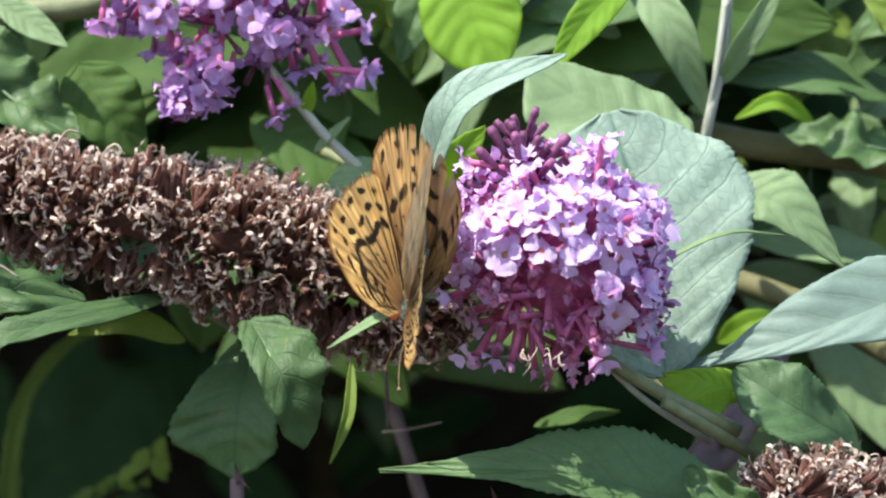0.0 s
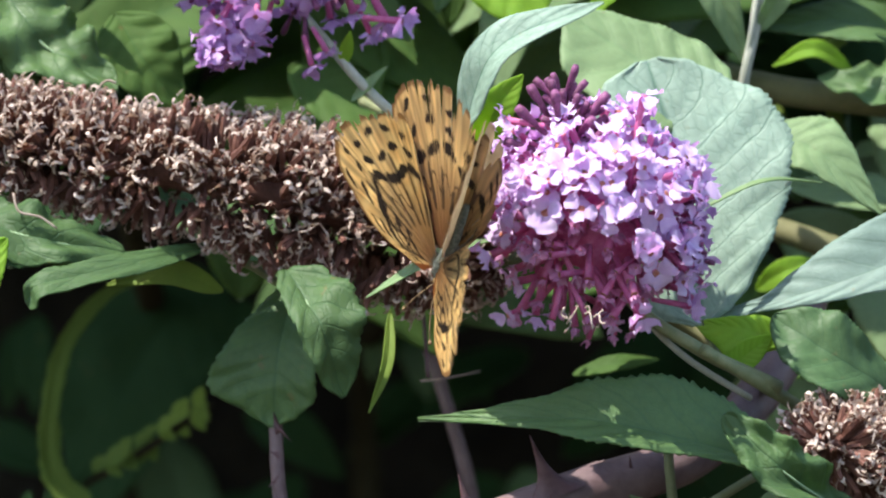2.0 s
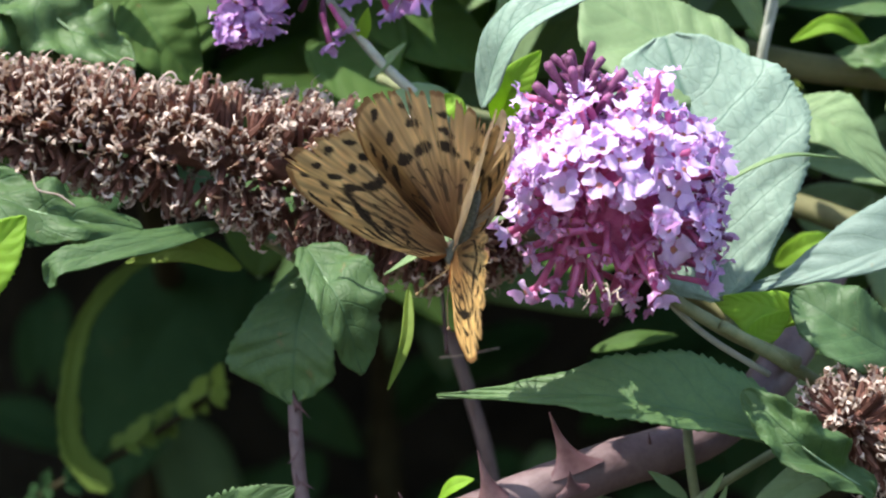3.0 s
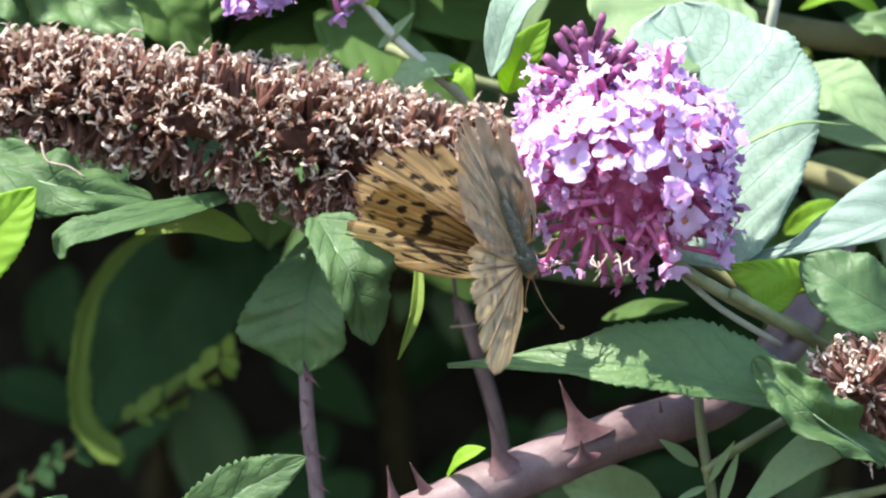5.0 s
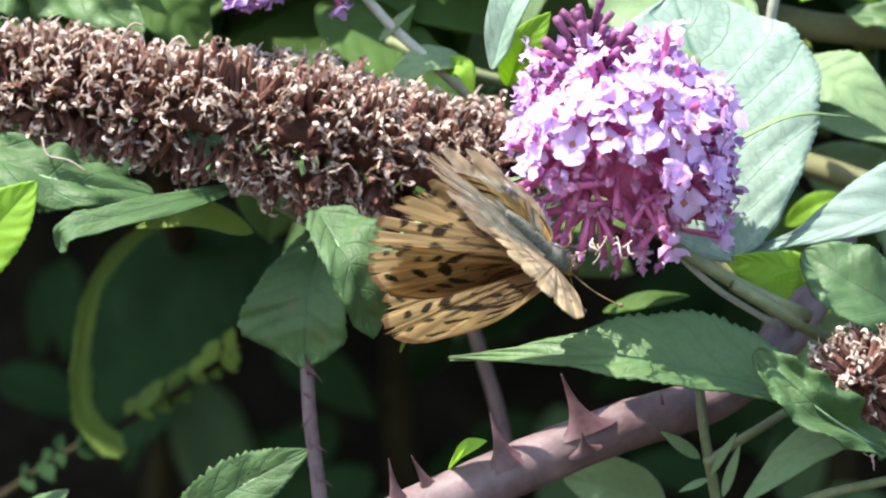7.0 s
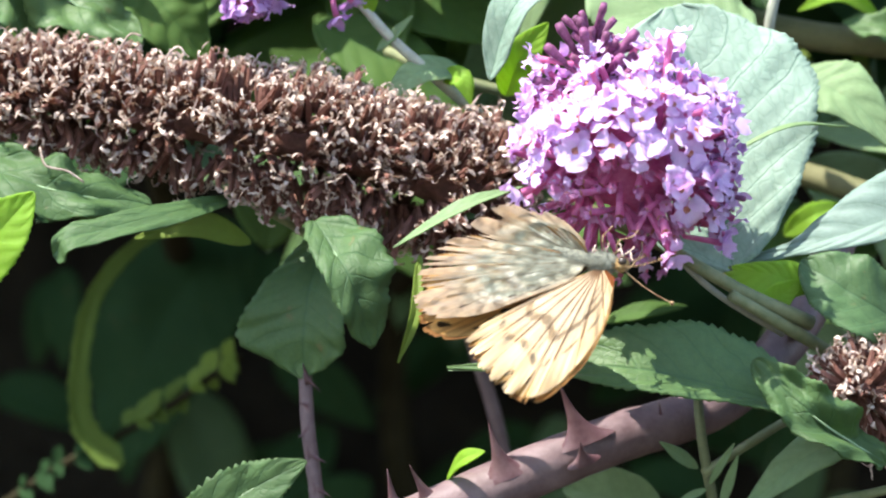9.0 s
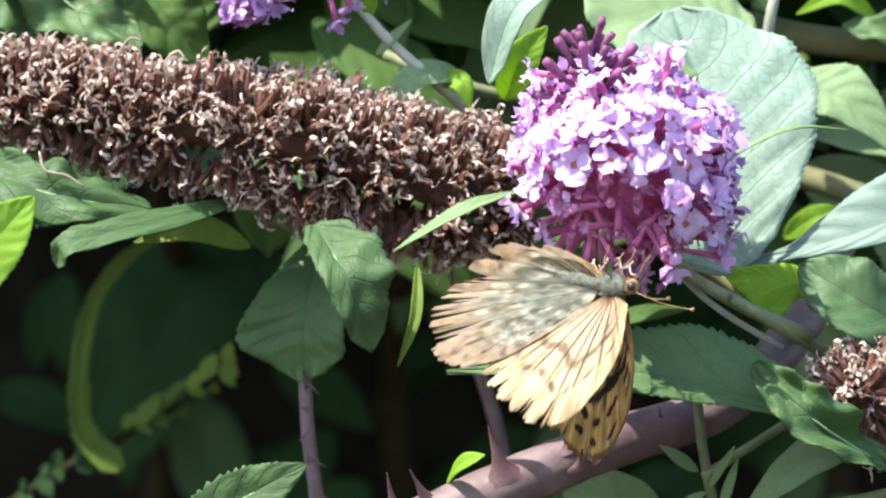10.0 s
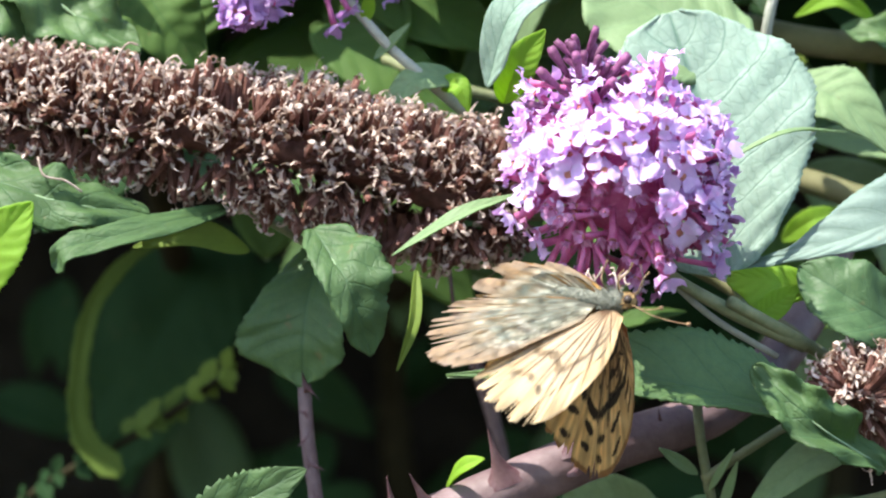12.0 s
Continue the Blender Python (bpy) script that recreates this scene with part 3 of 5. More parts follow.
leaf(bush, spot(1392, -60, 55), spot(1520, -290, 50), 2.3, FRESH, via=spot(1446, -150, 50), face=(0.3, -0.8, 0.4), fold=0.2, teeth=0.02, label="slender green leaf on a downy shoot", seed=29)
leaf(bush, spot(820, 105, 40), spot(692, 152, 36), 3.0, FRESH, via=spot(745, 108, 36), face=(-0.1, -0.8, 0.5), teeth=0, label="small rounded pale leaf", seed=30, blunt=0.7)
leaf(bush, spot(785, 115, 40), spot(838, 165, 36), 2.0, LIME, face=(0.2, -0.9, 0.1), teeth=0, label="small lime green leaf", seed=31, via=spot(822, 120, 36))
leaf(bush, spot(672, 70, 37), spot(735, 8, 34), 1.2, FRESH, face=(-0.3, -0.7, 0.5), teeth=0, seed=32, label="small young leaf")
leaf(bush, spot(700, 420, 10), spot(930, 312, 14), 1.7, FRESH, via=spot(830, 345, 6), face=(-0.2, -0.6, 0.75), fold=0.3, widest=0.5, teeth=0, label="narrow pale green blade", seed=33)
leaf(bush, spot(744, 440, 22), spot(708, 624, 18), 1.1, OLIVE, via=spot(738, 540, 18), face=(0.2, -0.9, 0.2), fold=0.4, teeth=0, label="narrow yellow-green hanging leaf", seed=34)
# out of the sharp plane, behind
leaf(bush, spot(600, -150, 96), spot(905, 55, 90), 9.5, SHADY, via=spot(760, -30, 90), face=(-0.2, -0.75, 0.62), fold=0.1, teeth=0.03, count=26, label="broad green leaf", seed=82)
leaf(bush, spot(560, 20, 90), spot(850, 205, 84), 7.5, SHADY, via=spot(700, 90, 84), face=(-0.2, -0.75, 0.62), fold=0.1, teeth=0.03, count=26, label="green leaf", seed=83)
leaf(bush, spot(1120, -240, 92), spot(960, -20, 88), 8.0, GREEN, via=spot(1060, -130, 86), face=(0.1, -0.8, 0.55), fold=0.1, teeth=0.03, count=26, label="broad green leaf", seed=84)
leaf(bush, spot(1730, -40, 90), spot(1385, -70, 84), 6.0, GREEN, via=spot(1560, -80, 82), face=(-0.2, -0.7, 0.65), fold=0.15, teeth=0.06, count=18, label="green leaf with a toothed edge", seed=85)
leaf(bush, spot(1560, 5, 80), spot(1420, 0, 78), 1.8, LIME, via=spot(1490, -32, 76), face=(0.1, -0.9, 0.2), fold=0.2, teeth=0, ripple=0.03, label="narrow curled lime green leaf", seed=86)
leaf(bush, spot(1740, 60, 84), spot(1500, 20, 78), 6.0, GREEN, via=spot(1620, 35, 76), face=(-0.2, -0.7, 0.65), fold=0.15, ripple=0.4, teeth=0.06, count=18, label="crinkled green leaf", seed=87)
leaf(bush, spot(1395, 398, 82), spot(1505, 345, 80), 2.4, LIME, via=spot(1450, 362, 78), face=(0.1, -0.9, 0.2), teeth=0.02, ripple=0.03, label="lime green leaf", seed=88)
leaf(bush, spot(1700, 240, 100), spot(1440, 215, 92), 5.5, FRESH, via=spot(1570, 225, 92), face=(-0.2, -0.7, 0.65), teeth=0.03, label="yellow-green leaf", seed=89)
# top corner, over the spent head
leaf(bush, spot(30, -150, 50), spot(255, 55, 44), 8.5, GREEN, via=spot(120, -30, 44), face=(-0.2, -0.7, 0.65), fold=0.12, lobe=0.1, lobes=5, ripple=0.45, teeth=0.06, count=24, label="crinkled green leaf", seed=35, blunt=0.8)
leaf(bush, spot(-160, -40, 52), spot(180, 40, 46), 9.5, BRAMBLE, via=spot(20, -40, 46), face=(-0.2, -0.7, 0.65), fold=0.12, lobe=0.1, lobes=6, ripple=0.4, teeth=0.05, label="crinkled green leaf", seed=36)
leaf(bush, spot(250, -80, 56), spot(370, 90, 54), 7.5, SHADY, via=spot(300, 0, 52), face=(-0.1, -0.8, 0.5), label="dark green leaf", seed=37, ripple=0.12)
leaf(bush, spot(100, -190, 50), spot(230, -110, 46), 3.0, FRESH, seed=38, label="green leaf")

# ---------------------------------------------------------------- brambles
bramble = thing("bramble", Vector((-0.03, REACH + 0.03, 0.0)), "thorny mauve bramble canes with green toothed leaves", "bramble")
cane_line = [Vector((-0.34, REACH - 0.02, -0.02)), Vector((-0.20, REACH - 0.01, 0.60)), spot(380, 1090, 6), spot(620, 970, 10), spot(760, 902, 14), spot(900, 838, 18), spot(1080, 765, 24), spot(1290, 690, 36), spot(1430, 540, 50), spot(1500, 380, 60)]
stem("cane", cane_line, 0.0062, 0.0038, CANE, bramble, "thick mauve bramble cane", 16, 0.05, 80)
stem("cane", [Vector((-0.02, REACH + 0.03, -0.02)), Vector((-0.022, REACH + 0.03, 0.5)), spot(575, 1000, 38), spot(563, 860, 38), spot(548, 740, 38), spot(542, 640, 39)], 0.0016, 0.0013, CANE, bramble, "thin mauve cane", 10, 0.06, 60)
stem("cane", [Vector((0.03, REACH + 0.06, -0.02)), Vector((0.02, REACH + 0.06, 0.5)), spot(905, 1000, 112), spot(890, 760, 110), spot(850, 620, 110), spot(790, 440, 114)], 0.0017, 0.0013, CANE, bramble, "thin mauve cane", 10, 0.06, 60)


stem("petiole", [spot(796, 400, 62), spot(806, 480, 60), spot(812, 560, 58)], 0.00040, 0.00036, THORN, bramble, "thin reddish leaf stalk", 7, 0.1, 16)
stem("petiole", [spot(800, 566, 58), spot(830, 563, 57), spot(905, 548, 60)], 0.00022, 0.00012, HUSK, bramble, "dry thread", 6, 0.2, 16)


def thorn(base, tip, r, along, label=""):
    """A thorn with a long, flaring foot that runs out along the cane, and a hooked tip."""
    bm = bmesh.new()
    n, sides = 14, 12
    along = along.normalized()
    rings = []
    rise = (tip - base).normalized()
    base = base - rise * r * 1.3
    side = along.cross(rise).normalized()
    for i in range(n + 1):
        f = i / n
        c = base.lerp(tip, f) + along * r * 0.35 * (f * f - f)
        long_r, wide_r = r * (1.9 * (1 - f) ** 5 + 0.75 * (1 - f)) + 0.00004, r * (0.35 * (1 - f) ** 3 + 0.5 * (1 - f)) + 0.00004
        rings.append([bm.verts.new(c + along * long_r * math.cos(2 * math.pi * k / sides) + side * wide_r * math.sin(2 * math.pi * k / sides)) for k in range(sides)])
    for r0, r1 in zip(rings, rings[1:]):
        for k in range(sides):
            bm.faces.new((r0[k], r0[(k + 1) % sides], r1[(k + 1) % sides], r1[k]))
    bm.faces.new(rings[-1])
    return settle(part("thorn", bm, THORN, bramble, label))


for u, v, w, z, d, r in ((1030, 740, 994, 660, 18, 2.3), (892, 802, 868, 730, 14, 2.2), (1036, 790, 1032, 764, 14, 1.3), (704, 885, 688, 812, 10, 1.7), (760, 860, 728, 806, 12, 1.6), (1180, 738, 1172, 695, 26, 1.3)):
    thorn(spot(u, v, d), spot(w, z, d - 2.5), r / 1000, spot(1080, 765, 24) - spot(900, 838, 18))
for u, v, w, z, r in ((548, 652, 570, 676, 0.8), (543, 745, 530, 758, 0.7), (556, 790, 580, 802, 0.8), (543, 700, 532, 694, 0.5), (568, 850, 588, 862, 0.8)):
    thorn(spot(u, v, 37), spot(w, z, 36.5), r / 1000, Vector((0.1, 0, -1)))

leaf(bramble, spot(572, 408, 44), spot(540, 652, 38), 13, GREEN, via=spot(545, 530, 37), face=(-0.25, -0.85, 0.3), fold=0.12, teeth=0.05, count=15, ripple=0.08, label="dark green bramble leaflet in half shade", seed=40, petiole=spot(470, 350, 44),
     profile=((0, 0.1, 0.25), (0.25, 0.45, 0.55), (0.5, 0.58, 0.82), (0.68, 0.62, 1.0), (0.78, 0.60, 0.90), (0.9, 0.35, 0.42), (1, 0, 0.05)))
leaf(bramble, spot(560, 372, 14), spot(662, 596, 8), 8.2, BRAMBLE, via=spot(622, 476, 4), face=(0.1, -0.8, 0.5), fold=0.16, teeth=0.08, count=14, ripple=0.18, label="green bramble leaflet with a brown blotch", seed=41,
     profile=((0, 0.25, 0.2), (0.12, 0.75, 0.42), (0.3, 1.0, 0.5), (0.5, 1.0, 0.52), (0.7, 0.72, 0.5), (0.88, 0.45, 0.35), (1, 0.05, 0.05)))
leaf(bramble, spot(-120, 240, 30), spot(272, 345, 22), 6.0, BRAMBLE, via=spot(90, 312, 18), lobe=0.05, lobes=5, face=(0.1, -0.8, 0.5), fold=0.12, ripple=0.36, teeth=0.08, count=16, label="green crinkled bramble leaf", seed=42, blunt=0.7)
leaf(bramble, spot(420, 330, 30), spot(96, 432, 14), 3.6, BRAMBLE, via=[spot(330, 352, 20), spot(180, 388, 13), spot(112, 408, 12)], face=(0.15, -0.7, 0.6), fold=0.1, ripple=0.14, teeth=0.06, count=18, label="green bramble leaf, edge lit from behind", seed=43,
     profile=((0, 0.3, 0.3), (0.3, 0.75, 0.7), (0.6, 0.8, 0.8), (0.85, 1.0, 0.6), (0.94, 0.8, 0.3), (1, 0.1, 0)))
leaf(bramble, spot(446, 410, 34), spot(240, 402, 26), 2.5, OLIVE, via=spot(345, 378, 27), face=(-0.1, -0.9, 0.25), teeth=0.02, ripple=0.03, label="yellow-green underside of a leaf", seed=44)
leaf(bramble, spot(430, 380, 275), spot(215, 800, 270), 16, SHADE_GREEN, via=spot(290, 560, 270), face=(-0.2, -0.9, 0.1), fold=0.1, ripple=0.1, teeth=0.03, rib=False, label="large leaf coloured dark to stand for shade", seed=45, blunt=0.7)
# sunlit rim of the dark leaf, drawn as a separate lighter blade
leaf(bramble, spot(440, 408, 150), spot(215, 808, 146), 2.3, DIM_OLIVE, via=[spot(300, 385, 148), spot(190, 470, 146), spot(142, 640, 146), spot(155, 745, 146)], face=(0.1, -0.95, 0.15), fold=0.1, ripple=0.25, lobe=0.10, lobes=7, teeth=0.16, count=22, label="separate yellow-green blade coloured as a leaf's sunlit rim", seed=46, rib=False,
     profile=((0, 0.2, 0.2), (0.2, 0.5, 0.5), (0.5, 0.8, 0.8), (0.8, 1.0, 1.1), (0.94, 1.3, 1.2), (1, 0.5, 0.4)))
leaf(bramble, spot(280, 975, 26), spot(545, 798, 20), 5.6, BRAMBLE, via=spot(425, 862, 20), face=(0.25, -0.9, 0.25), fold=0.15, teeth=0.13, count=24, ripple=0.12, label="green saw-toothed bramble leaf", seed=47)
leaf(bramble, spot(-20, 990, 30), spot(120, 868, 26), 5.0, BRAMBLE, face=(-0.1, -0.65, 0.75), teeth=0.08, count=14, label="green saw-toothed bramble leaf", seed=48)
leaf(bramble, spot(-110, 520, 14), spot(62, 320, 10), 6.0, LIME, via=spot(-10, 400, 10), face=(0.1, -0.9, 0.1), teeth=0.06, count=16, label="bright yellow-green bramble leaf", seed=49)
stem("cane", [spot(-60, 920, 152), spot(120, 800, 151), spot(270, 720, 151), spot(430, 610, 151)], 0.0011, 0.0007, DIM_BARK, bramble, "thin twig", 8)
twig_rng = random.Random(44)
for k in range(17):
    f = k / 16
    c = spot(40 + 370 * f + 14 * twig_rng.uniform(-1, 1), 842 - 225 * f, 148 + 6 * twig_rng.random())
    for sgn in (-1, 1):
        if 0.36 < f < 0.55 and sgn < 0:
            continue
        size = twig_rng.uniform(0.0035, 0.0060) * (1.15 if f > 0.55 else 0.9)
        way = Vector((twig_rng.uniform(0.2, 1.1), -0.4, sgn * twig_rng.uniform(0.3, 1.0))).normalized()
        # light on the twig's far end is put into its leaf colours
        leaf(bramble, c, c + way * size, size * 1000 * twig_rng.uniform(0.26, 0.36), (OLIVE if f > 0.75 else DIM_OLIVE) if f > 0.45 else SHADE_GREEN, teeth=0.1, count=7, seed=60 + 2 * k + (sgn > 0), face=(-0.1, -0.8, 0.5), label="small leaf on a twig", rib=False, fine=False)

# ---------------------------------------------------------------- the flower head
FLORETS = [floret_mesh("floret", 100 + k, 7.6 + 0.3 * (k % 3), 2.55) for k in range(14)]
BUDS = [bud_mesh("bud", 150 + k, 5.5 + k) for k in range(4)]
LONG_BUDS = [bud_mesh("bud", 160 + k, 6.6 + 0.8 * k, 1.25) for k in range(4)]
HEAD = spot(1097, 280, 2)
head = thing("flower_cluster", HEAD, "round lilac butterfly-bush flower head with magenta tubes on a green stalk", "flower")


def put(name, mesh, m, parent):
    ob = new(name, mesh)
    ob.parent = parent
    ob.matrix_basis = m
    return ob


bm = bmesh.new()
bmesh.ops.create_icosphere(bm, subdivisions=3, radius=0.0092)
for v in bm.verts:
    v.co *= 1 + 0.2 * noise.noise(v.co * 500)
part("core", bm, TUBE, head)
CLOSED = [floret_mesh("floret", 130 + k, 6.6 + 0.7 * (k % 3), 1.25, 0.35, PETAL_PINK) for k in range(6)]
rng = random.Random(5)
for k in range(450):
    z = 1 - 2 * (k + 0.5) / 450
    a = k * 2.399963
    way = Vector((math.sqrt(1 - z * z) * math.cos(a), math.sqrt(1 - z * z) * math.sin(a), z))
    way = (way + Vector((rng.uniform(-1, 1), rng.uniform(-1, 1), rng.uniform(-1, 1))) * 0.24).normalized()
    if way.y > 0.38:
        continue
    span = 0.0187 + rng.uniform(-0.0040, 0.0020) + (0.0030 * max(0, -way.z - 0.2)) + 0.0016 * abs(way.x * way.z)
    size = rng.uniform(0.78, 1.18)
    lean = (way + Vector((rng.uniform(-1, 1), rng.uniform(-1, 1), rng.uniform(-1, 1))) * 0.46 + Vector((0, 0, 0.10))).normalized()
    bare = way.z < (0.18 + 0.45 * (way.x + 0.1) if way.x < -0.1 else 0.18 - 1.0 * (way.x + 0.1))
    if bare and rng.random() < 0.94:
        if rng.random() < 0.25:
            continue
        span -= 0.0005 + 0.004 * rng.random()
        lean = (way + Vector((rng.uniform(-.9, .9), rng.uniform(-.4, .2), rng.uniform(-0.9, 0.5)))).normalized()
        put("floret", CLOSED[k % 6], aim(way * span - lean * 0.0085 * size, lean, rng.random() * 360, size), head)
    else:
        put("floret", FLORETS[k % 14], aim(way * span - lean * 0.0078 * size, lean, rng.random() * 360, size), head)
for k in range(16):
    way = Vector((0.93, rng.uniform(-0.5, 0.1), rng.uniform(-0.45, 0.25))).normalized()
    put("bud", BUDS[k % 4], aim(way * 0.0165, (way + Vector((0, rng.uniform(-.5, .3), rng.uniform(-.6, .4)))).normalized(), 0, rng.uniform(0.5, 0.8)), head)
for k in range(9):
    p = Vector((rng.uniform(-0.007, 0.001), -0.011 - rng.uniform(0, 0.003), -0.0165 + rng.uniform(-0.001, 0.002)))
    bm = bmesh.new()
    tube(bm, bezier([p, p + Vector((rng.uniform(-1, 1), -0.8, rng.uniform(-2.2, 0.6))) * 0.001, p + Vector((rng.uniform(-2, 2), -1.2, rng.uniform(-3.8, -1.0))) * 0.001], 6), 0.00016, 5, 0, 0.3)
    part("withered_stamen", bm, HUSK, head, "dry pale thread")
# the unopened tip that stands out above
tip_line = [Vector((-0.003, 0.0, 0.010)), Vector((-0.006, -0.001, 0.019)), Vector((-0.007, -0.001, 0.0235))]
bm = bmesh.new()
tube(bm, tip_line, [0.0016, 0.0013, 0.0008], 8)
part("tip", bm, BUD, head, "dark purple unopened tip")
for k in range(26):
    f = rng.random()
    p = tip_line[0].lerp(tip_line[2], 0.2 + 0.6 * f)
    a = rng.random() * 6.283
    way = Vector((math.cos(a) * 1.1, math.sin(a) * 0.7, 0.25 + 0.9 * f)).normalized()
    put("bud", BUDS[k % 4], aim(p, way, 0, rng.uniform(0.72, 1.02)), head)
for k, (turn, rise, near) in enumerate(((-72, 14.0, 0.3), (-48, 17.0, 0.6), (-30, 19.0, 0.1), (-14, 20.0, 0.5), (2, 20.0, 0.2), (14, 19.0, 0.7), (24, 18.0, 0.0), (36, 17.5, 0.5), (47, 16.0, 0.2), (60, 15.0, 0.6), (74, 13.5, 0.3), (-8, 18.0, 1.1), (30, 15.5, 1.2))):
    a = radians(turn)
    way = Vector((math.sin(a), -near * 0.6, math.cos(a))).normalized()
    put("bud", LONG_BUDS[k % 4], aim(Vector((-0.0062 + 0.00006 * turn, -0.002 - 0.002 * near, rise * 0.001 - 0.0016)), (way + Vector((rng.uniform(-.2, .2), rng.uniform(-.3, .1), 0))).normalized(), 40 * k, rng.uniform(0.75, 1.08)), head)
put("floret", FLORETS[0], aim(Vector((-0.0095, -0.004, 0.0168)), Vector((-1, -0.1, 0.16)), 0, 0.95), head)
put("floret", FLORETS[3], aim(Vector((0.0066, -0.006, 0.0142)), Vector((0.12, -0.25, 1)), 30, 1.1), head)
stalk = [Vector((0.001, 0.004, -0.006)), Vector((0.0075, 0.006, -0.0150)), Vector((0.019, 0.008, -0.0225)), Vector((0.034, 0.014, -0.0295))]
bm = bmesh.new()
tube(bm, bezier(stalk, 16), [0.0009 + 0.0005 * i / 16 for i in range(17)], 10, 0, 0.05)
part("stalk", bm, STALK, head, "green stalk")
bm = bmesh.new()
tube(bm, bezier([Vector((0.004, 0.006, -0.012)), Vector((0.016, 0.010, -0.0235)), Vector((0.029, 0.016, -0.0315))], 12), 0.0006, 8)
part("stalk", bm, GREY_STALK, head, "thin pale stalk")

# ---------------------------------------------------------------- the loose flower spray above
# florets of the spray, with shade put into their petal colour
SHADED_FLORETS = [floret_mesh("floret", 170 + k, 6.2 + 0.4 * (k % 3), 2.7, 0.85, PETAL_SHADED) for k in range(8)]
spray = thing("flower_spray", spot(545, -125, 34), "loose lilac butterfly-bush flower spray on a pale stem", "flower")
bm = bmesh.new()
axis = bezier([Vector((0.016, 0.004, 0.004)), Vector((0.004, 0, 0.004)), Vector((-0.010, 0, 0.004)), Vector((-0.026, 0.002, 0.012))], 20)
tube(bm, axis, [0.0012 - 0.0006 * i / 20 for i in range(21)], 8)
part("axis", bm, BUD, spray)
for k in range(215):
    p = axis[rng.randrange(1, 21)]
    a = rng.random() * 6.283
    way = Vector((rng.uniform(-0.6, 0.6), math.cos(a), math.sin(a))).normalized()
    if way.y > 0.6:
        continue
    reach = rng.uniform(-0.002, 0.0085)
    if rng.random() < 0.45:
        put("bud", BUDS[k % 4], aim(p + way * reach, way, 0, rng.uniform(0.7, 1.0)), spray)
    else:
        put("floret", SHADED_FLORETS[k % 8], aim(p + way * reach, way, rng.random() * 360, rng.uniform(0.9, 1.15)), spray)
twig = [p - spray.location for p in bezier([spot(500, -110, 34), spot(470, -60, 30), spot(440, -12, 28)], 10)]
bm = bmesh.new()
tube(bm, twig, 0.0006, 7)
part("twig", bm, BUD, spray)
for k in range(26):
    p = twig[rng.randrange(4, 11)]
    way = Vector((rng.uniform(-1, 1), rng.uniform(-1, 0.2), rng.uniform(-1, 0.5))).normalized()
    put("floret", SHADED_FLORETS[k % 8], aim(p - way * 0.003, way, rng.random() * 360, rng.uniform(0.8, 1.0)), spray)
for u, v, wx, wz, size in ((692, -134, 1, 0.25, 1.05), (690, -78, 1, -0.05, 1.1), (585, -45, 0.35, -1, 0.9), (600, -60, 0.5, -0.7, 0.9)):
    way = Vector((wx, -0.3, wz)).normalized()
    put("floret", SHADED_FLORETS[int(u) % 8], aim(spot(u, v, 33) - spray.location, way, u, size), spray)
bm = bmesh.new()
tube(bm, [p - spray.location for p in bezier([spot(560, -110, 36), spot(622, -40, 36), spot(690, 40, 36), spot(760, 104, 38), spot(860, 190, 46)], 20)], [0.0008 + 0.0003 * i / 20 for i in range(21)], 9)
part("stalk", bm, GREY_STALK, spray, "pale downy stalk")
leaf(bush, spot(655, 6, 36), spot(668, -55, 32), 1.3, LIME, teeth=0, seed=81, face=(0.1, -0.9, 0.2), label="small lime bract")

# ---------------------------------------------------------------- spent brown heads
CAPS = [capsule_mesh("dead_flower", 200 + k, (DRY, HUSK), 5.6 + 0.35 * (k % 5)) for k in range(9)]
BARE = [capsule_mesh("dead_flower", 230 + k, (DRY, HUSK), 5.6 + 0.35 * (k % 5), (0, 0, 1)) for k in range(5)]
CAPS_MASS = [capsule_mesh("dead_flower_mass", 200 + k, (DRY_ISLE, HUSK_ISLE), 5.6 + 0.35 * (k % 5)) for k in range(9)]
BARE_MASS = [capsule_mesh("dead_flower_mass", 230 + k, (DRY_ISLE, HUSK_ISLE), 5.6 + 0.35 * (k % 5), (0, 0, 1)) for k in range(5)]


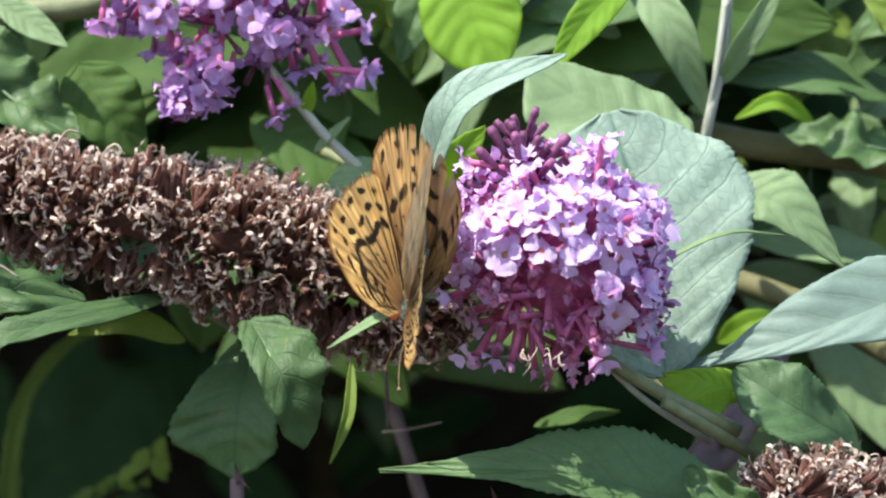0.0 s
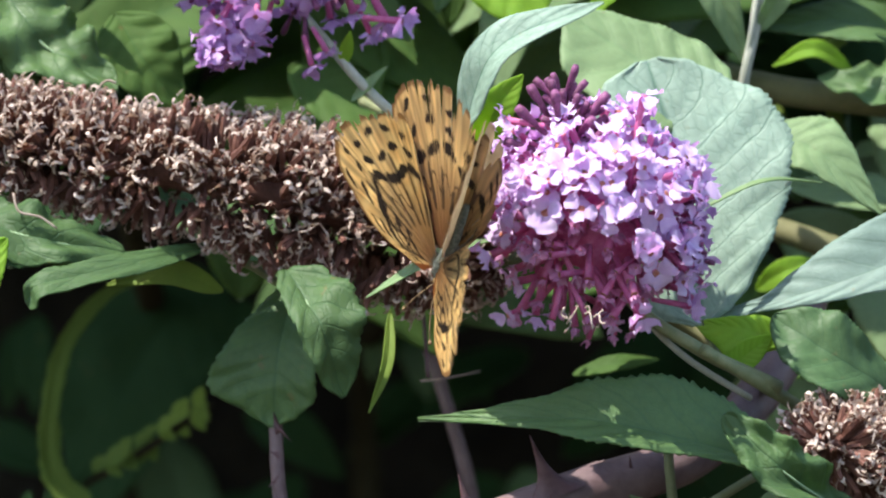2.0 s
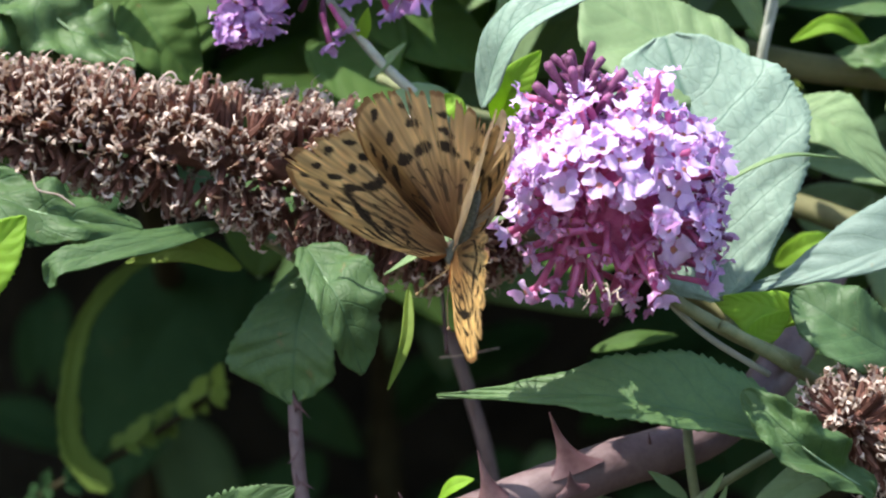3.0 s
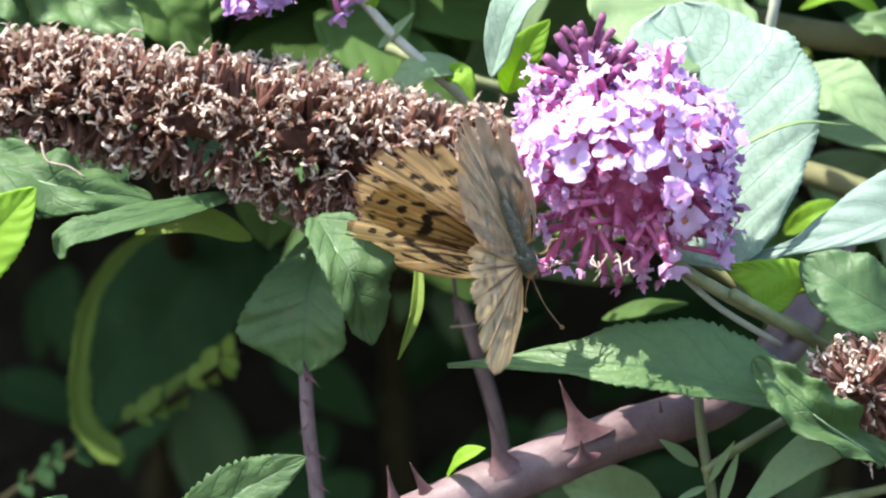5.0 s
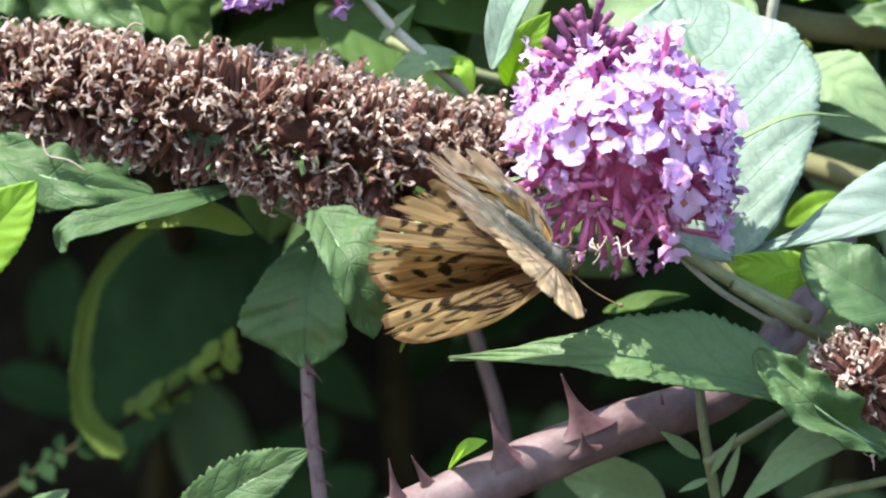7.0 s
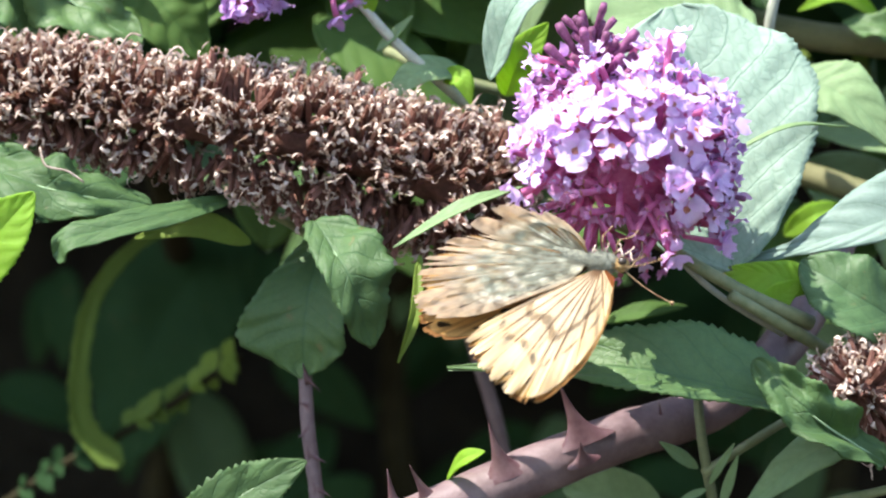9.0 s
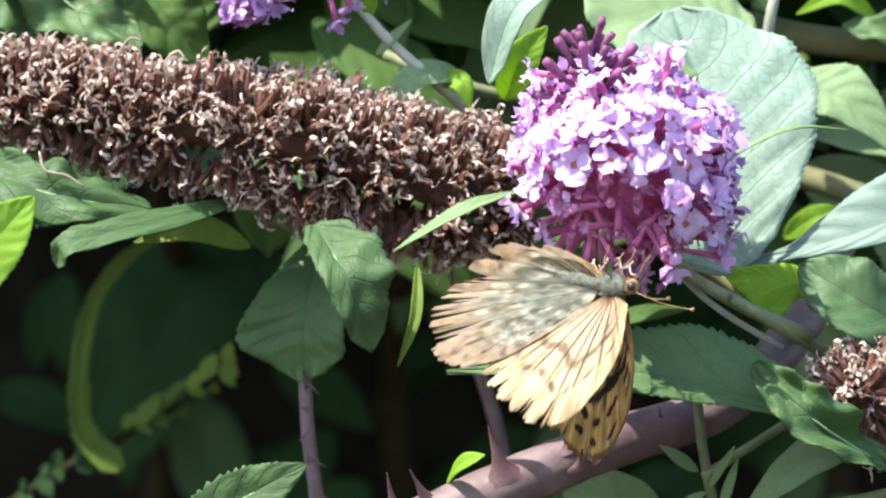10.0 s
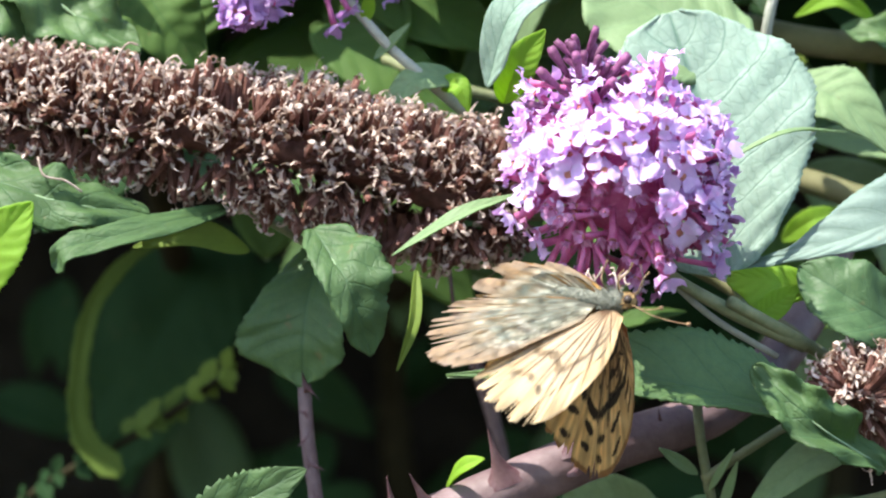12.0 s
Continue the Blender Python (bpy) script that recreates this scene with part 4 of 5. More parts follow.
def spent_head(name, line, radius, count, near, label, seed, stalk_to=None):
    """A spent flower head: a woody axis set all round with dead flowers, bunched in tufts."""
    rng = random.Random(seed)
    ob = thing(name, line[0], label, "dead flower")
    local = [p - line[0] for p in line]
    n = len(local) - 1
    bm = bmesh.new()
    tube(bm, local, [0.24 * radius(i / n) for i in range(n + 1)], 9, 0, 0.3)
    part("axis", bm, DRY, ob)
    if stalk_to:
        bm = bmesh.new()
        tube(bm, bezier([local[-1]] + [p - line[0] for p in stalk_to], 14), 0.0014, 8)
        part("stalk", bm, WOOD, ob)
    poses, poses_bare, shown = [], [], 0
    tufts = [(rng.random(), rng.random() * 6.283) for _ in range(count // 4)]
    for k in range(count):
        s, a = tufts[k % len(tufts)]
        s = min(max(s + rng.gauss(0, 0.012), 0.0), 1.0)
        a += rng.gauss(0, 0.18)
        i = min(int(s * n), n - 1)
        p = local[i].lerp(local[i + 1], s * n - i)
        t = (local[i + 1] - local[i]).normalized()
        e1 = t.cross(Vector((0, 1, 0))).normalized()
        e2 = e1.cross(t)
        out = e1 * math.cos(a) + e2 * math.sin(a)
        way = (out + t * (rng.uniform(-0.25, 0.45) - (1.2 if s < 0.1 else 0)) + Vector((rng.uniform(-.3, .3), rng.uniform(-.3, .3), rng.uniform(-.1, .6)))).normalized()
        r = radius(s) * (1 + 0.22 * noise.noise(Vector((s * 14, math.cos(a) * 1.6, math.sin(a) * 1.6))))
        m = aim(p + out * max(r - 0.0062, 0.001) * rng.uniform(0.72, 1.05), way, rng.random() * 360, rng.uniform(0.85, 1.15))
        bare = rng.random() < (0.36 if out.z < -0.15 else 0.10)     # the lower ones more often have no petals
        if out.z < -0.35 and rng.random() < 0.35:
            continue
        if out.y < 0.1 and shown < near and 0.35 < s:
            put("dead_flower", BARE[k % 5] if bare else CAPS[k % 9], m, ob)
            shown += 1
        else:
            (poses_bare if bare else poses).append(m)
    joined("dead_flower_mass", CAPS_MASS, poses, ob, (DRY_ISLE, HUSK_ISLE))
    joined("bare_capsule_mass", BARE_MASS, poses_bare, ob, (DRY_ISLE, HUSK_ISLE))
    return ob


spent_head("spent_flower_head", bezier([spot(-330, 70, 34), spot(0, 135, 32), spot(300, 190, 30), spot(560, 240, 30), spot(760, 300, 32), spot(925, 350, 36)], 60),
           lambda s: (0.0070 + 0.0074 * math.sin(math.pi / 2 * min(1, s / 0.75))) * min(1, 0.6 + (1 - s) * 5), 3100, 290,
           "long spent brown butterfly-bush flower head of dry capsules", 11, [spot(1000, 345, 42), spot(1150, 400, 55), spot(1300, 480, 60), spot(1425, 577, 40)])
long_head = next(o for o in scene.objects if o.name == "spent_flower_head")
for points in ((spot(200, 110, 20), spot(212, 70, 18), spot(238, 38, 18), spot(252, 42, 18)), (spot(300, 120, 20), spot(300, 75, 18), spot(320, 62, 18), spot(330, 75, 18)),
               (spot(72, 240, 18), spot(82, 272, 17), spot(120, 282, 17), spot(150, 302, 17))):
    bm = bmesh.new()
    tube(bm, bezier(points, 14), 0.00022, 6, 0, 0.4)
    settle(part("tendril", bm, HUSK, long_head, "dry curled tendril"))
spent_head("spent_flower_head", bezier([spot(1510, 668, 4), spot(1585, 690, 12), spot(1690, 705, 22)], 20), lambda s: 0.0066 + 0.0042 * min(1, s * 3), 620, 260,
           "spent brown butterfly-bush flower head of dry spiky stalks", 12, [spot(1690, 700, 50), spot(1700, 660, 62)])

# ---------------------------------------------------------------- thicket leaves behind
thicket = thing("thicket", Vector((0.0, REACH + 0.2, 0.0)), "dense green shrub leaves in light and shade behind the flowers", "bush")
stem("stem", [Vector((0.0, REACH + 0.22, -0.02)), spot(800, 1500, 400), spot(700, 700, 400), spot(900, 100, 170), spot(1000, -500, 160)], 0.006, 0.002, DIM_BARK, thicket)
stem("stem", [Vector((-0.08, REACH + 0.24, -0.02)), spot(200, 1500, 400), spot(300, 700, 400), spot(250, 100, 180), spot(150, -500, 170)], 0.006, 0.002, DIM_BARK, thicket)
stem("stem", [Vector((0.10, REACH + 0.22, -0.02)), spot(1400, 1500, 400), spot(1500, 700, 400), spot(1300, 100, 150), spot(1400, -500, 140)], 0.006, 0.002, DIM_BARK, thicket)
hedge_foliage(thicket)
rng = random.Random(21)
for k in range(150):
    u, v = rng.uniform(-150, 1750), rng.uniform(-330, 380)
    if v > 150 and u < 800 and rng.random() < 0.8:
        continue
    d = rng.choice((rng.uniform(80, 130), rng.uniform(120, 220)))
    if u > 1270 and d < 118 and v > -90:
        continue
    c = spot(u, v, d)
    a = rng.gauss(-0.5, 0.9)
    size = rng.uniform(0.016, 0.034)
    way = Vector((math.cos(a) * rng.choice((-1, 1)), rng.uniform(-0.5, 0.2), math.sin(a))).normalized()
    # darker greens at the left and upper right stand for shade there
    leaf(thicket, c - way * size, c + way * size, size * 1000 * rng.uniform(0.32, 0.46), rng.choice((SHADY, SHADE_GREEN, SHADY, GREEN) if u > 1380 and v < 60 or u < 620 else (GREEN, SHADY, FRESH, SHADY)), via=c + Vector((0, -0.004, 0.003)),
         face=(rng.uniform(-.5, .3), -0.8, rng.uniform(0.1, 0.9)), seed=300 + k, fold=0.12, ripple=0.08, teeth=0.03, fine=False)
# low back leaves, in dark greens that stand for deep shade
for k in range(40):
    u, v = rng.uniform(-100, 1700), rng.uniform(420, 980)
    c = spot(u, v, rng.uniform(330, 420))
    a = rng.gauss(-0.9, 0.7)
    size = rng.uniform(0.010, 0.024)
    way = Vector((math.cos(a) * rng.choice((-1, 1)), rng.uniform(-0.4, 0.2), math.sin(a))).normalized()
    leaf(thicket, c - way * size, c + way * size, size * 1000 * 0.42, rng.choice((SHADE_GREEN, SHADE_GREEN, SHADE_GREEN, DUSK)), via=c + Vector((0, -0.003, 0.002)), face=(rng.uniform(-.5, .3), -0.8, rng.uniform(0.1, 0.7)), seed=500 + k, fine=False)
for k in range(46):
    u, v = rng.uniform(1290, 1740) if k % 3 else rng.uniform(480, 1300), rng.uniform(-330, 260) if k % 3 else rng.uniform(-330, 60)
    c = spot(u, v, rng.uniform(66, 118) if v < -90 else rng.uniform(108, 150))
    a = rng.gauss(-0.3, 0.8)
    size = rng.uniform(0.006, 0.015)
    way = Vector((math.cos(a) * rng.choice((-1, 1)), rng.uniform(-0.6, 0.2), math.sin(a))).normalized()
    leaf(thicket, c - way * size, c + way * size, size * 1000 * rng.uniform(0.3, 0.44), rng.choice((GREEN, FRESH, LIME, GREEN, OLIVE)), via=c + Vector((rng.uniform(-2, 2), -4, 3)) * 0.001,
         face=(rng.uniform(-.6, .4), -0.8, rng.uniform(-0.1, 0.9)), seed=620 + k, fold=0.2, ripple=0.2, teeth=0.07, count=16, fine=False)
for k in range(14):
    u, v = rng.uniform(1300, 1750), rng.uniform(330, 560)
    c = spot(u, v, rng.uniform(95, 140))
    a = rng.gauss(-0.4, 0.9)
    size = rng.uniform(0.010, 0.022)
    way = Vector((math.cos(a), rng.uniform(-0.4, 0.2), math.sin(a))).normalized()
    leaf(thicket, c - way * size, c + way * size, size * 1000 * 0.42, rng.choice((GREEN, SHADY, FRESH)), face=(rng.uniform(-.5, .3), -0.8, rng.uniform(0.1, 0.7)), seed=560 + k, fine=False)


# ---------------------------------------------------------------- the butterfly
def wing_material(name, lucid):
    """Scales by the wing's own colours; light shines through the thin membrane."""
    m, nt, bsdf = nodes_of(name)
    at = nt.nodes.new("ShaderNodeVertexColor")
    at.layer_name = "scales"
    grain = noise_tex(nt, 2600.0, 4.0)
    col = mix(nt, math_node(nt, "MULTIPLY", grain, 0.3), at.outputs["Color"], mix(nt, 1.0, at.outputs["Color"], (0.6, 0.56, 0.5), "MULTIPLY"))
    nt.links.new(col, bsdf.inputs["Base Color"])
    bsdf.inputs["Roughness"].default_value = 0.75
    bsdf.inputs["Specular IOR Level"].default_value = 0.2
    nt.links.new(bump(nt, grain, 0.35, 0.0002), bsdf.inputs["Normal"])
    if lucid:
        shine = mix(nt, 0.75, col, (0.97, 0.94, 0.86))
    else:
        g = node(nt, "ShaderNodeGamma", Gamma=0.5)
        nt.links.new(col, g.inputs["Color"])
        shine = g.outputs[0]
    thin(nt, bsdf, shine, 0.52)
    return m


WING, WING_UNDER = wing_material("wing_scales_above", False), wing_material("wing_scales_beneath", True)
FUR = plain_material("grey_fur", (0.10, 0.11, 0.085), (0.26, 0.26, 0.20), 1600, 0.95, 0.9, 0.0006)
TAN = plain_material("tan_fur", (0.34, 0.20, 0.07), (0.48, 0.32, 0.14), 1500, 0.9, 0.9, 0.0005)
EYEBALL = plain_material("compound_eye", (0.03, 0.02, 0.015), (0.07, 0.05, 0.03), 900, 0.25, 0.1)
HAIR = plain_material("antenna_skin", (0.16, 0.09, 0.04), (0.30, 0.20, 0.10), 900, 0.6)

ORANGE, DARK, BUFF = Vector((0.69, 0.48, 0.24)), Vector((0.045, 0.026, 0.014)), Vector((0.90, 0.77, 0.50))
CREAM, SAGE, TANNED, SILVER = Vector((0.84, 0.77, 0.65)), Vector((0.43, 0.48, 0.42)), Vector((0.70, 0.63, 0.55)), Vector((0.80, 0.79, 0.74))

FORE = dict(root=(0.0, 1.0), edge=((3, 4.2), (14, 5.6), (26, 3.6), (33.5, -1.0), (34.4, -4.0), (32.0, -8.0), (28.0, -12.5), (24.0, -16.0), (20.0, -18.0), (12.0, -12.0), (3, -3.0)))
HIND = dict(root=(0.0, -1.5), edge=((6, -1.5), (15, -6), (23, -12), (25.5, -17), (24.5, -21.5), (21, -25), (16.5, -28), (11.5, -29.6), (5.2, -28.9), (-1.4, -26.0), (-4.6, -18.8), (-4.6, -9), (-2.6, -3)))


def scale_colour(kind, face, a, r, x, y):
    """The colour of the scales at angle a (0 front, 1 back) and reach r (0 root, 1 edge) of a wing."""
    wob = 0.012 * noise.noise(Vector((x * 0.9, y * 0.9, 3)))
    cells = 10 if kind == "fore" else 8
    ca = a * cells
    cell = ca % 1.0
    vein = min(cell, 1 - cell) * r / cells
    worn = 0.5 + 0.5 * noise.noise(Vector((x * 0.45, y * 0.45, 7)))
    if face == "upper":
        c = ORANGE.lerp(BUFF, 0.35 + 0.6 * worn * (1 if kind == "fore" else 0.6))
        c = c.lerp(Vector((0.26, 0.14, 0.055)), max(0, 1 - r * 1.7) * 0.85)
        c = c * (0.94 + 0.4 * max(-0.5, noise.noise(Vector((a * 60, r * 4, 13)))))
        if kind == "hind":
            # brown front band, painting in the dimness where the forewing overlaps
            c = c.lerp(Vector((0.17, 0.085, 0.03)), 0.85 * min(1, max(0, 1.25 - a * 3.2)) * min(1, max(0, (0.95 - r) * 8)))
            c = c.lerp(Vector((0.40, 0.22, 0.08)), 0.4 * max(0, 1 - r * 1.7))
        if vein < 0.0055 * (0.7 + worn) and 0.26 < r < (0.66 if kind == "fore" else 0.48) + 0.08 * math.sin(ca * 2.3):
            c = c.lerp(DARK, 0.35 + 0.4 * worn)
        for row, size in ((0.60, 0.040), (0.74, 0.030), (0.87, 0.026)):
            row += 0.03 * math.sin(ca * 2.1 + row * 9)
            dr, da = (r + wob - row), (cell - 0.5) * r / cells
            if (dr / size) ** 2 + (da / (size * 0.8)) ** 2 < 1:
                c = c.lerp(DARK, 0.9)
        zig = 0.42 + 0.05 * math.sin(ca * 6.3) + wob
        if abs(r - zig) < (0.012 if kind == "fore" else 0.008) and 0.06 < a < (0.6 if kind == "fore" else 0.9):
            c = c.lerp(DARK, 0.85)
        if kind == "fore" and a < 0.30 and abs((r * 8.5) % 1 - 0.5) < 0.17 and 0.22 < r < 0.55 and a > 0.06:
            c = c.lerp(DARK, 0.8)
        if r > 0.955:
            c = c.lerp(Vector((0.30, 0.16, 0.06)), 0.6)
        if a < 0.025 and kind == "fore":
            c = Vector((0.42, 0.22, 0.07))
        return c
    if kind == "fore":
        c = CREAM.lerp(ORANGE, 0.1 * worn + 0.7 * max(0, 0.32 - a))
        c = c.lerp(Vector((0.80, 0.70, 0.50)), max(0, r - 0.55))
        if vein < 0.0035:
            c = c.lerp(Vector((0.30, 0.17, 0.065)), 0.75)
        for row, size in ((0.52, 0.035), (0.72, 0.026)):
            dr, da = (r + wob - row - 0.03 * math.sin(ca * 2)), (cell - 0.5) * r / cells
            if (dr / size) ** 2 + (da / (size * 0.9)) ** 2 < 1 and a < 0.8:
                c = c.lerp(DARK, 0.42)
        if a < 0.22 and abs((r * 9) % 1 - 0.5) < 0.13 and 0.2 < r < 0.5:
            c = c.lerp(DARK, 0.4)
        return c * (0.92 + 0.5 * noise.noise(Vector((a * 40, r * 3.5, 41))) * r)
    streak = 0.5 + 0.5 * noise.noise(Vector((a * 34, r * 5, 11)))
    mottle = noise.noise(Vector((x * 0.55, y * 0.55, 17))) + 0.6 * noise.noise(Vector((x * 1.5, y * 1.5, 5))) + 0.4 * noise.noise(Vector((x * 3.1, y * 3.1, 9)))
    c = SAGE.lerp(SILVER, min(1, max(0, 0.25 * worn + 0.25 * streak + 0.35 * mottle)))
    outer = min(1, max(0, (r - 0.58 - 0.10 * mottle) * 4.0))
    c = c.lerp(TANNED, outer)
    c = c.lerp(Vector((0.52, 0.42, 0.31)), outer * min(0.8, max(0, 0.9 * mottle - 0.1)))
    c = c.lerp(Vector((0.82, 0.75, 0.60)), max(0, 0.30 - a) * 1.6)
    for row in (0.48, 0.68):
        if abs(r - row - 0.04 * math.sin(ca * 1.7) + 2 * wob) < 0.035:
            c = c.lerp(SILVER, 0.8 * streak)
    if vein < 0.003:
        c = c.lerp(Vector((0.26, 0.22, 0.15)), 0.45 * streak + 0.1)
    c = c.lerp(Vector((0.50, 0.42, 0.32)), min(0.75, max(0, 1.5 * noise.noise(Vector((a * 30, r * 3.2, 31))))) * min(1, max(0, (r - 0.35) * 3)))
    c = c * (0.84 + 0.40 * mottle)
    if noise.noise(Vector((a * 26, r * 7, 21))) > 0.42:
        c = c.lerp(Vector((0.12, 0.11, 0.08)), 0.75)
    return c


def wing(name, shape, kind, side, parent, label, seed, tatter):
    """A wing as a closed, thin, gently bowed shell with scales in colour on both faces and a tattered edge."""
    na, nr = 210, 80
    root = Vector((*shape["root"], 0))
    rim = bezier([Vector((*p, 0)) for p in shape["edge"]], na)
    rng = random.Random(int(seed * 100))
    notches = [(rng.uniform(0.30, 0.90), rng.uniform(0.05, 0.17) * tatter * 4, rng.uniform(0.006, 0.016)) for _ in range(11)]
    bm = bmesh.new()
    lay = bm.loops.layers.color.new("scales")
    sheets = []
    for face, lift in (("upper", 0.045), ("under", -0.045)):
        grid = []
        for i in range(na + 1):
            a = i / na
            tear = noise.noise(Vector((a * 26 + seed, seed, 0))) + 0.6 * noise.noise(Vector((a * 70, seed, 4))) + 0.35 * noise.noise(Vector((a * 190, seed, 8)))
            mid = math.sin(math.pi * min(1, max(0, (a - 0.22) / 0.72))) if 0.22 < a < 0.94 else 0
            cut = 1 - tatter * (max(0, tear) + 0.35 * (tear > 0.25)) * mid - 0.02 * mid * abs(math.sin(a * 40)) - max(0.0, *(deep * (1 - abs(a - at) / wide) for at, deep, wide in notches))
            row = []
            for j in range(nr + 1):
                r = j / nr
                p = root + (rim[i] - root) * r * cut
                bow = -0.5 * math.sin(math.pi * r) * math.sin(math.pi * a) + 0.11 * math.cos(a * 8 * 6.283) * r + 0.16 * noise.noise(Vector((p.x * 0.12, p.y * 0.12, seed))) * r
                wrap = max(0, 2.6 - p.x) * min(1, r * 1.6) if kind == "hind" else 0     # the inner edge folds down round the abdomen
                co = Vector(((p.x + wrap * 0.30) * side, p.y, bow + lift * (1 - r * 0.5) - wrap * 0.72)) * 0.001
                row.append((bm.verts.new(co), (*scale_colour(kind, face, a, r * cut, p.x, p.y), 1)))
            grid.append(row)
        sheets.append(grid)
    for s, grid in enumerate(sheets):
        for i in range(na):
            for j in range(nr):
                quad = [grid[i][j], grid[i + 1][j], grid[i + 1][j + 1], grid[i][j + 1]]
                if (s == 0) == (side > 0):
                    quad.reverse()
                if j == 0:
                    quad = [q for n, q in enumerate(quad) if q is not (grid[i + 1][0])]
                f = bm.faces.new([q[0] for q in quad])
                f.material_index = s
                for loop, q in zip(f.loops, quad):
                    loop[lay] = q[1]
    up, lo = sheets
    ring = [(i, nr) for i in range(na + 1)]
    for (i0, j0), (i1, j1) in zip(ring, ring[1:]):
        quad = [up[i0][j0], up[i1][j1], lo[i1][j1], lo[i0][j0]]
        f = bm.faces.new([q[0] for q in quad])
        for loop, q in zip(f.loops, quad):
            loop[lay] = q[1]
    return part(name, bm, (WING, WING_UNDER), parent, label)


def blob(bm, centre, size, subdivisions=3, rough=0.12):
    got = bmesh.ops.create_icosphere(bm, subdivisions=subdivisions, radius=1.0)["verts"]
    for v in got:
        d = v.co.normalized()
        v.co = v.co * (1 + rough * noise.noise(d * 6 + Vector(centre) * 900))
        v.co = Vector((v.co.x * size[0], v.co.y * size[1], v.co.z * size[2])) * 0.001 + Vector(centre) * 0.001


def fur(bm, centre, size, count, length, rng):
    """Fine hairs standing out of a rounded body part."""
    for _ in range(count):
        d = Vector((rng.gauss(0, 1), rng.gauss(0, 1), rng.gauss(0, 1))).normalized()
        p = Vector((d.x * size[0], d.y * size[1], d.z * size[2])) + Vector(centre)
        e = p + (d + Vector((0, -0.7, 0.1)) + Vector((rng.uniform(-.3, .3),) * 3)) * length * rng.uniform(0.5, 1)
        w = Vector((rng.uniform(-1, 1), rng.uniform(-1, 1), rng.uniform(-1, 1))).normalized() * 0.07
        f = bm.faces.new([bm.verts.new(q * 0.001) for q in (p - w, p + w, e)])


def butterfly():
    rng = random.Random(9)
    ob = thing("butterfly", spot(925, 480, -6), "worn tawny butterfly with black spots and tattered wings, on a blossom", "butterfly")
    bm = bmesh.new()
    blob(bm, (0, 0.9, -0.6), (1.9, 3.0, 2.0))
    fur(bm, (0, 0.9, -0.6), (1.8, 2.9, 1.9), 700, 1.2, rng)
    part("thorax", bm, FUR, ob, "grey-green furry thorax")
    bm = bmesh.new()
    line = bezier([Vector((0, -0.5, -0.6)), Vector((0, -6, -0.9)), Vector((0, -12.5, -1.6))], 14)
    tube(bm, [p * 0.001 for p in line], [0.001 * w for w in (1.3, 1.3, 1.4, 1.3, 1.4, 1.3, 1.4, 1.25, 1.3, 1.15, 1.15, 1.0, 0.9, 0.7, 0.4)], 12)
    fur(bm, (0, -6, -1.0), (1.3, 6, 1.3), 500, 0.8, rng)
    part("abdomen", bm, FUR, ob, "grey-brown furry tapered abdomen")
    bm = bmesh.new()
    blob(bm, (0, 4.3, -0.9), (1.35, 1.25, 1.3))
    fur(bm, (0, 4.3, -0.9), (1.3, 1.2, 1.25), 200, 0.8, rng)
    skull = part("head", bm, TAN, ob)
    for s in (-1, 1):
        bm = bmesh.new()
        blob(bm, (1.0 * s, 4.6, -0.8), (0.75, 0.85, 0.85), rough=0.0, subdivisions=2)
        part("eye", bm, EYEBALL, skull)
        bm = bmesh.new()
        line = bezier([Vector((0.5 * s, 5.2, 0)), Vector((2.4 * s, 9.0, 1.0)), Vector((4.6 * s, 13.2, 1.2)), Vector((5.2 * s, 14.4, 1.1))], 18)
        tube(bm, [p * 0.001 for p in line], [0.0001] * 15 + [0.00022, 0.0004, 0.00042, 0.00022], 6)
        part("antenna", bm, HAIR, skull, "thin antenna with a clubbed end")
        for k, (y0, y1) in enumerate(((2.6, 4.6), (0.4, -0.5))):
            bm = bmesh.new()
            tube(bm, [p * 0.001 for p in bezier([Vector((0.9 * s, y0, -2)), Vector((3.4 * s, y0 + (y1 - y0) * 0.4, -3.2)), Vector((2.6 * s, y1, -5.5)), Vector((3.0 * s, y1 + 0.6, -7.0))], 10)], 0.00014, 6)
            part("leg", bm, HAIR, ob)
    bm = bmesh.new()
    tube(bm, [p * 0.001 for p in bezier([Vector((0, 5.3, -1.4)), Vector((0, 6.4, -3.5)), Vector((0, 5.0, -7.5))], 10)], 0.00014, 6)
    part("proboscis", bm, EYEBALL, skull)
    wings = {}
    for s, nm in ((1, "right"), (-1, "left")):
        wings[nm] = (wing("forewing", FORE, "fore", s, ob, "tawny forewing with black spots and veins", 3.0 + 0.02 * s, 0.16 - 0.05 * s),
                     wing("hindwing", HIND, "hind", s, ob, "worn hindwing, orange above and greenish silver beneath", 8.0 + 0.02 * s, 0.27 - 0.06 * s))
    return ob, wings


insect, wings = butterfly()


